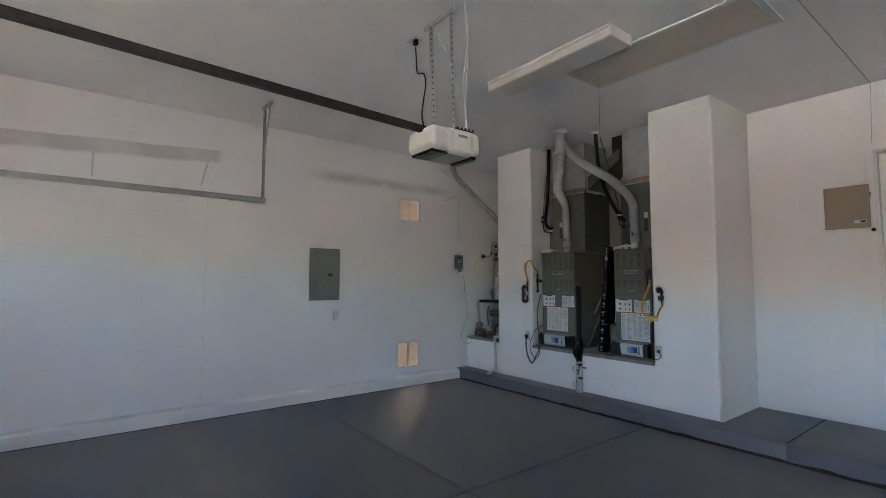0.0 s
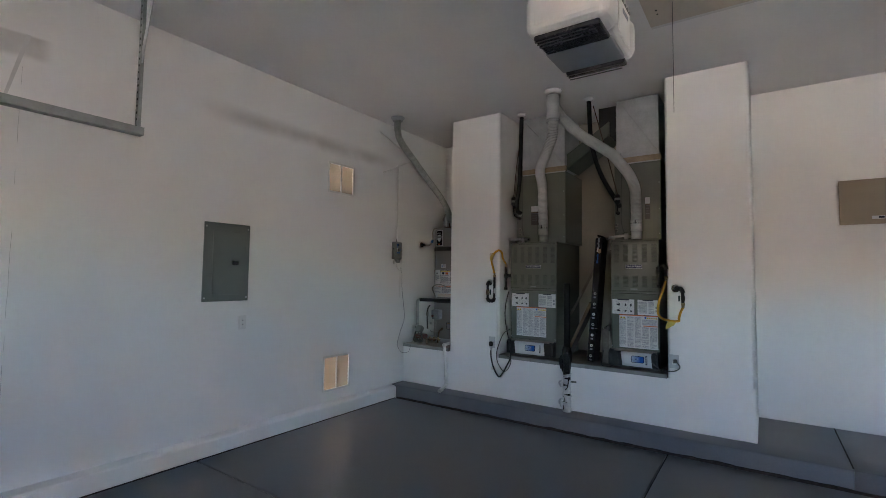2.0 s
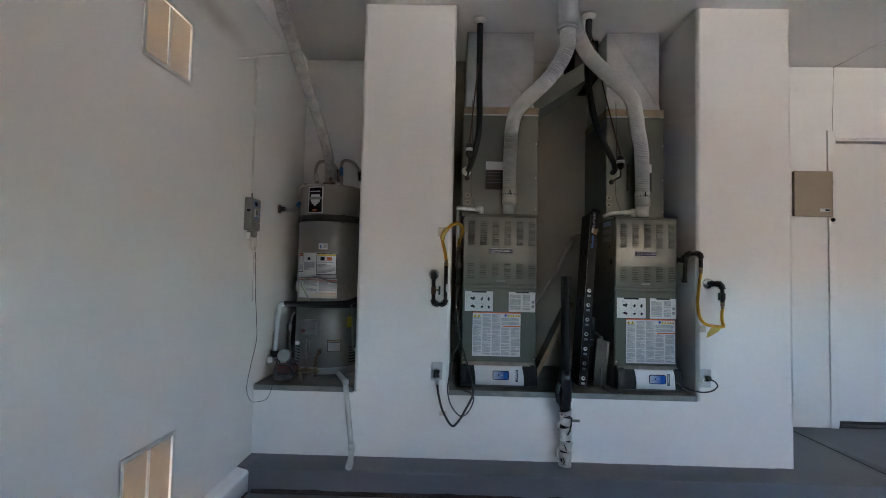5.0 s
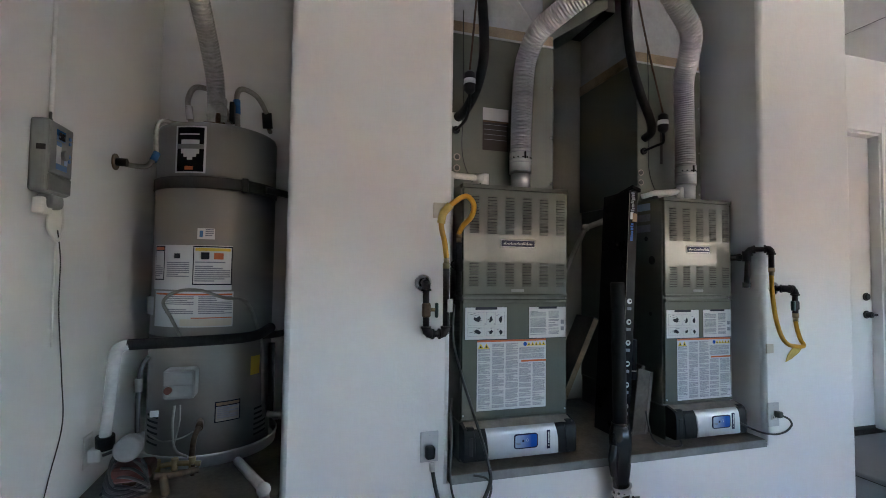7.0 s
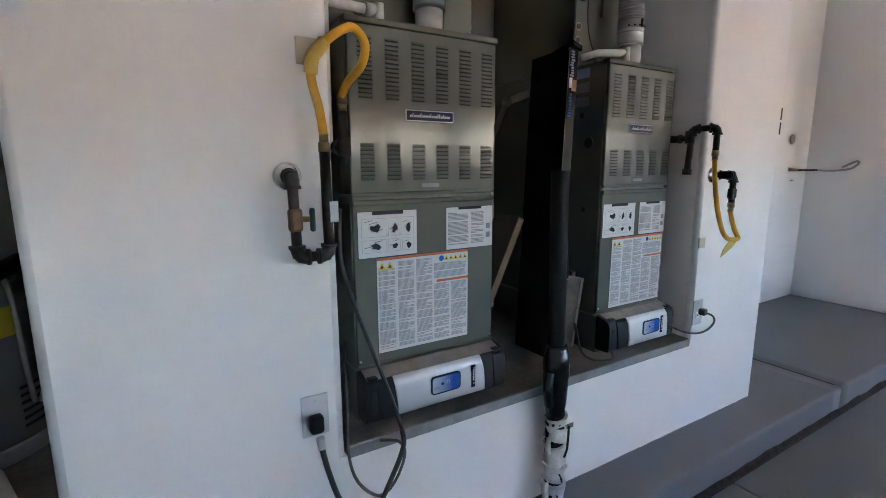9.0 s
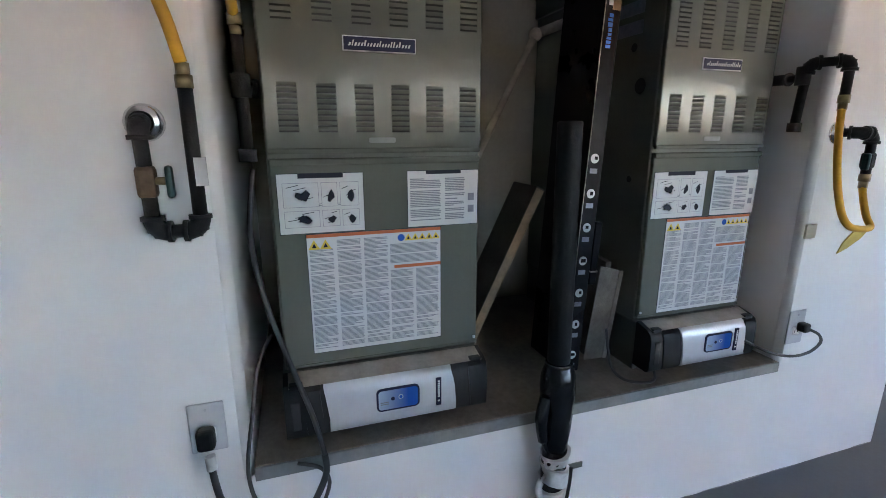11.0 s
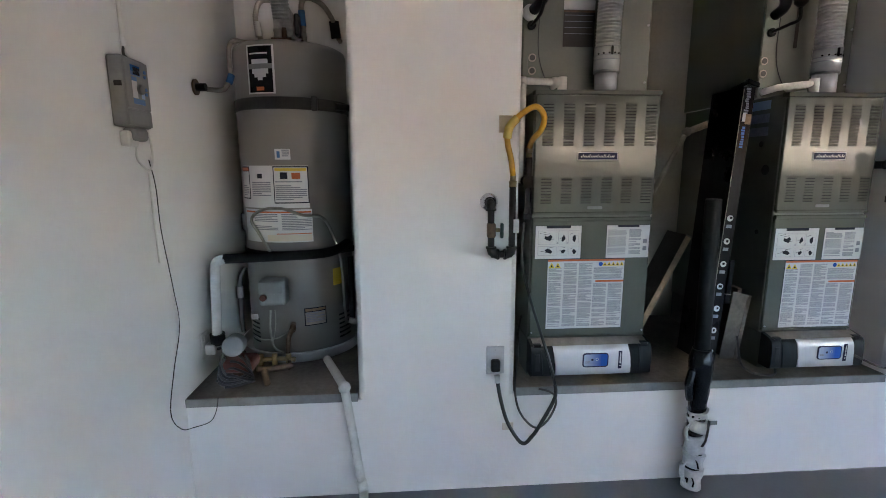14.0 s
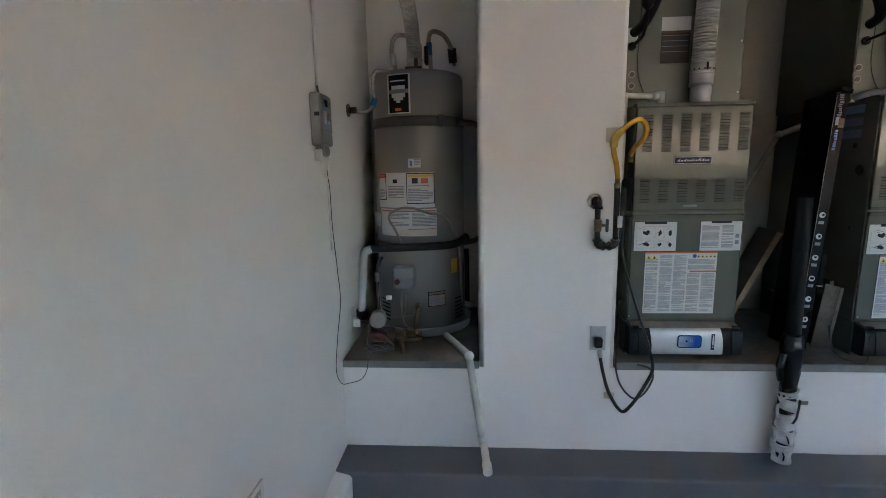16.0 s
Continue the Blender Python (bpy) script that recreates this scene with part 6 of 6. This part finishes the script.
for k in range(len(prof)):
    own.faces.new((ends[0][k], ends[0][(k + 1) % len(prof)], ends[1][(k + 1) % len(prof)], ends[1][k]))
own.faces.new(ends[0])
own.faces.new(ends[1][::-1])
bmesh.ops.recalc_face_normals(own, faces=own.faces[:])
part("track", own, M["track"], tr)
hg = part("hanger", bm_box(1.375, 1.379, 4.745, 4.780, 2.20, CEIL - 0.002), M["track"], tr, "perforated hanger strap")
part("hanger_flange", bm_box(1.379, 1.405, 4.776, 4.780, 2.20, CEIL - 0.002), M["track"], tr)
for i in range(23):
    part("hole", bm_cyl((1.374, 4.763, 2.24 + 0.04 * i), (1.380, 4.763, 2.24 + 0.04 * i), 0.007, 10), M["dark_void"], hg)
part("ceiling_angle", bm_box(1.37, 1.40, 4.55, 4.79, CEIL - 0.03, CEIL - 0.001, 0.002), M["galv"], tr)
part("brace", bm_cyl((1.385, 4.60, CEIL - 0.02), (1.385, 4.765, 2.62), 0.008, 6), M["galv"], tr, "diagonal brace")
part("end_bolt", bm_cyl((1.36, 4.735, 2.22), (1.36, 4.75, 2.22), 0.012, 8), M["brass"], tr)

# ---- ceiling things ----
lf = thing("fluorescent_light", (2.91, 2.34, CEIL), "long unlit wraparound fluorescent ceiling light", "ceiling light")
own = bmesh.new()
prof = [(2.785, CEIL - 0.001), (2.778, CEIL - 0.02), (2.785, CEIL - 0.070), (2.797, CEIL - 0.078), (3.020, CEIL - 0.078), (3.032, CEIL - 0.070), (3.038, CEIL - 0.02), (3.032, CEIL - 0.001)]
ends = [[own.verts.new((a, y, b)) for a, b in prof] for y in (1.74, 2.94)]
for k in range(len(prof)):
    own.faces.new((ends[0][k], ends[0][(k + 1) % len(prof)], ends[1][(k + 1) % len(prof)], ends[1][k])).smooth = False
bmesh.ops.recalc_face_normals(own, faces=own.faces[:])
part("diffuser", own, M["lens"], lf, "cream prismatic diffuser")
for y in (1.732, 2.94):
    part("end_cap", bm_box(2.776, 3.040, y, y + 0.008, CEIL - 0.081, CEIL - 0.001, 0.003), M["white"], lf)
part("base_edge", bm_box(2.762, 2.780, 1.74, 2.94, CEIL - 0.018, CEIL - 0.001, 0.002), M["white"], lf)
part("clip", bm_box(2.768, 2.782, 2.225, 2.255, CEIL - 0.045, CEIL - 0.015, 0.002), M["white"], lf)
ah = thing("attic_hatch", (3.40, 1.73, CEIL), "cream attic ladder hatch panel with a pull cord", "hatch")
part("panel", bm_box(3.16, 3.63, 1.04, 2.40, CEIL - 0.010, CEIL - 0.001, 0.002), M["hatch"], ah)
for nm, bm in (("trim_long", bm_box(3.12, 3.156, 1.00, 2.44, CEIL - 0.014, CEIL - 0.001, 0.003)), ("trim_long", bm_box(3.634, 3.67, 1.00, 2.40, CEIL - 0.006, CEIL - 0.001, 0.002)), ("trim_end", bm_box(3.12, 3.67, 0.99, 1.035, CEIL - 0.008, CEIL - 0.001, 0.002))):
    part(nm, bm, M["white"], ah)
part("pull_cord", bm_cyl((3.372, 2.226, CEIL - 0.008), (3.372, 2.226, 2.44), 0.0014, 6), M["cord"], ah, "thin dark pull cord")
for x in (3.42, 3.47):
    part("screw", bm_cyl((x, 2.33, CEIL - 0.013), (x, 2.33, CEIL - 0.009), 0.006, 8), M["iron"], ah)

# ---- back wall things ----
cb = thing("control_box", (5.44, 1.075, 1.88), "tan metal low-voltage panel box on the white wall", "control panel")
part("box_body", bm_box(5.435, BACK, 0.920, 1.232, 1.885, 2.258, 0.006), M["beige"], cb)
part("lid", bm_box(5.422, 5.436, 0.917, 1.235, 1.880, 2.262, 0.004), M["beige"], cb)
bl = part("badge", bm_box(5.4195, 5.422, 0.945, 1.028, 1.922, 1.948, 0.001), M["silver"], cb, "small silver badge")
part("badge_mark", bm_box(5.4185, 5.4195, 0.95, 0.985, 1.927, 1.943), M["ink_dark"], bl)
part("cord_knob", bm_ball((5.442, 0.905, 1.858), 0.016), M["black"], cb, "black cable knot")
part("hinge", bm_box(5.427, 5.445, 0.910, 0.918, 2.15, 2.19, 0.002), M["beige"], cb)
dr1 = thing("door_1", (5.53, 0.51, STEP), "white flush side door with black knob and deadbolt", "door")
tagged(dr1, kind="structure")
part("leaf", bm_box(5.535, 5.575, DY0 + 0.022, DY1 - 0.022, STEP + 0.035, DZ - 0.022, 0.002), M["door"], dr1)
for z, r, nm in ((1.07, 0.024, "door_knob"), (1.215, 0.027, "deadbolt")):
    part("rose", bm_cyl((5.535, 0.235, z), (5.525, 0.235, z), 0.032, 20), M["black"], dr1)
    part(nm, bm_cyl((5.526, 0.235, z), (5.485 if nm == "door_knob" else 5.512, 0.235, z), r, 20, bevel=0.005), M["black"], dr1)
part("lever", bm_box(5.478, 5.492, 0.18, 0.25, 1.06, 1.08, 0.005), M["black"], dr1)
part("sweep_strip", bm_box(5.53, 5.58, DY0 + 0.022, DY1 - 0.022, STEP + 0.012, STEP + 0.036), M["black"], dr1, "black door sweep")
structure("door_1_frame", bm_box(BACK + 0.001, BACK + T - 0.001, DY1 - 0.02, DY1 - 0.001, STEP, DZ - 0.001), M["door"], "white painted door jamb", "door frame")
structure("door_1_frame_far", bm_box(BACK + 0.001, BACK + T - 0.001, DY0 + 0.001, DY0 + 0.02, STEP, DZ - 0.001), M["door"], "white painted door jamb", "door frame")
structure("door_1_head", bm_box(BACK + 0.001, BACK + T - 0.001, DY0 + 0.02, DY1 - 0.02, DZ - 0.02, DZ - 0.001), M["door"], "white painted door head", "door frame")
for nm, b in (("trim_1", (DY1 - 0.002, DY1 + 0.058, STEP, DZ + 0.06)), ("trim_2", (DY0 - 0.058, DY0 + 0.002, STEP, DZ + 0.06)), ("trim_3", (DY0 + 0.002, DY1 - 0.002, DZ - 0.002, DZ + 0.06))):
    structure(nm, bm_box(BACK - 0.014, BACK, b[0], b[1], b[2], b[3], 0.003), M["door"], "white flat door casing", "trim")
structure("threshold", bm_box(BACK, BACK + T, DY0, DY1, STEP - 0.02, STEP + 0.012), M["iron"], "dark door threshold", "threshold")
structure("room_beyond", bm_box(BACK + T + 0.3, BACK + T + 0.4, -0.8, 1.8, -0.2, CEIL), M["wall"], "plain wall that closes the space behind the door", "wall")
structure("ground_beyond", bm_box(BACK, BACK + 1.2, RIGHT - 0.5, LEFT + 0.2, -0.2, STEP - 0.02), M["concrete"], "plain slab behind the back wall", "floor")
hb = thing("wall_hose", (BACK, -0.3, 1.32), "short clear hose on a brass tap on back wall", "hose")
part("tap", bm_cyl((BACK, -0.30, 1.325), (BACK - 0.06, -0.33, 1.322), 0.012, 12), M["brass"], hb)
part("handle", bm_box(BACK - 0.20, BACK - 0.05, -0.345, -0.33, 1.312, 1.328, 0.003), M["iron"], hb)
part("hose", sweep([(BACK - 0.19, -0.34, 1.32), (BACK - 0.30, -0.33, 1.315), (BACK - 0.42, -0.32, 1.33), (BACK - 0.47, -0.33, 1.37), (BACK - 0.45, -0.35, 1.39), (BACK - 0.36, -0.36, 1.345)], 0.008, 10), M["braid"], hb)
part("plate", bm_box(BACK - 0.006, BACK, -0.40, -0.345, 1.225, 1.235, 0.002), M["dust"], hb)
hs = thing("blank_cover", (BACK, -0.29, 1.585), "round dark blank cover on the back wall", "cover plate")
part("cap", bm_cyl((BACK - 0.012, -0.29, 1.585), (BACK, -0.29, 1.585), 0.04, 24, bevel=0.003), M["dust"], hs)

sw = thing("light_switch", (BACK, -0.005, 1.30), "white light switch beside the side door", "switch")
part("plate", bm_box(BACK - 0.006, BACK, -0.04, 0.03, 1.245, 1.36, 0.003), M["white"], sw)
part("toggle", bm_box(BACK - 0.014, BACK - 0.006, -0.01, 0.0, 1.29, 1.315, 0.002), M["white"], sw)
bk = thing("wall_sensor", (BACK, -0.015, 1.72), "black two-piece door sensor on the back wall", "sensor")
part("upper_half", bm_box(BACK - 0.02, BACK, -0.03, 0.0, 1.735, 1.83, 0.003), M["black"], bk)
part("lower_half", bm_box(BACK - 0.02, BACK, -0.03, 0.0, 1.615, 1.715, 0.003), M["black"], bk)
# ---- drywall seams: shallow cracks in paint ----
M["crack"] = material("hairline_crack", (0.30, 0.29, 0.28), 0.8)
def crack(name, pts, r=0.0012):
    jag = []
    for a, b in zip(pts, pts[1:]):
        a, b = Vector(a), Vector(b)
        n = max(int((b - a).length / 0.06), 1)
        for i in range(n):
            p = a.lerp(b, i / n)
            jag.append(p + Vector([noise.noise(p * 9 + Vector((k * 3.1, 0, 0))) * 0.004 for k in range(3)]) * (1 if i else 0))
    jag.append(Vector(pts[-1]))
    return structure(name, sweep(jag, r, 5, smooth=False), M["crack"], "hairline crack along a drywall seam", "crack")
crack("crack_ceiling", [(3.2, 0.86, CEIL), (5.46, 0.87, CEIL)], 0.0025)
crack("crack_wall", [(BACK, 0.87, CEIL), (BACK, 0.885, DZ + 0.06)], 0.002)
crack("crack_low_wall", [(FRONT + 0.003, 3.675, 0.53), (FRONT + 0.003, 3.655, 0.15)], 0.0008)
crack("crack_base", [(FRONT, P2R + 0.02, STEP), (FRONT, 3.30, STEP)], 0.002)
crack("crack_corner", [(1.0, LEFT, 2.6), (1.0, LEFT, 0.15)], 0.0006)
# two faint, slightly darker streaks high on the left wall
M["streak"] = material("darker_paint", (0.62, 0.61, 0.59), 0.6, var=0.08, scale=2.2, fine=25, bump=0.35, bump_scale=60)
for nm, a, b in (("wall_mark_1", (0.02, 2.74), (0.015, 2.37)), ("wall_mark_2", (1.02, 2.80), (0.93, 2.40))):
    own = bmesh.new()
    own.faces.new([own.verts.new((x, LEFT - 0.0008, z)) for x, z in ((a[0] - 0.012, a[1]), (b[0] - 0.008, b[1]), (b[0] + 0.008, b[1]), (a[0] + 0.012, a[1]))])
    structure(nm, own, M["streak"], "faint darker streak on the paint", "stain")

# dirty fibre strip in the joint between step and floor
own = bmesh.new()
pts = []
for y in np.linspace(BAY + 0.1, LEFT - 0.1, 240):
    h = 0.016 + 0.010 * noise.noise((y * 6, 1, 2)) + 0.006 * noise.noise((y * 31, 4, 2))
    w = 0.021 + 0.003 * noise.noise((y * 9, 7, 5))
    pts.append([own.verts.new((x, y, z)) for x, z in ((SX - w, -0.05), (SX - w, 0.002), (SX - w * 0.55, h * 0.8), (SX + 0.004, h))])
for p, q in zip(pts, pts[1:]):
    for k in range(3):
        own.faces.new((p[k], p[k + 1], q[k + 1], q[k]))
bmesh.ops.recalc_face_normals(own, faces=own.faces[:])
M["joint_dirt_shadow"] = material("joint_fibre_and_shadow", (0.045, 0.030, 0.022), 0.9, var=0.5, scale=30, fine=120, bump=0.5)
structure("trim_joint_strip", own, M["joint_dirt_shadow"], "dirty brown fibre strip between step and floor", "trim")

# dark strip that draws the gap shadow where floor meets stem wall
own = bmesh.new()
rows = [[own.verts.new((x, LEFT - 0.088 - 0.004 * noise.noise((x * 5, 2, 1)) + q, z)) for q, z in ((-0.004, -0.02), (-0.004, 0.0015), (0.016, 0.004), (0.016, -0.02))] for x in np.linspace(DOORWALL, SX - 0.02, 80)]
for p, q in zip(rows, rows[1:]):
    for k in range(3):
        own.faces.new((p[k], p[k + 1], q[k + 1], q[k]))
bmesh.ops.recalc_face_normals(own, faces=own.faces[:])
structure("trim_gap_shadow", own, M["joint_dirt_shadow"], "dark strip drawn for the gap shadow between floor and stem wall", "trim")

# ---- floor slabs ----
fl0 = structure("floor", bm_box(DOORWALL, SX - 0.012, BAY, LEFT - 0.07, -0.06, -0.012), M["gap"], "grey painted concrete garage floor with saw-cut joints", "floor")
xs, ys = [DOORWALL, -1.5, 2.10, SX - 0.022], [BAY, -0.65, 2.447, LEFT - 0.078]
for i in range(3):
    for j in range(3):
        sl = mesh_object("slab", bm_box(xs[i] + 0.006, xs[i + 1] - 0.006, ys[j] + 0.006, ys[j + 1] - 0.006, -0.011, 0.0, 0.002, 1), M["floor"])
        sl.parent = fl0
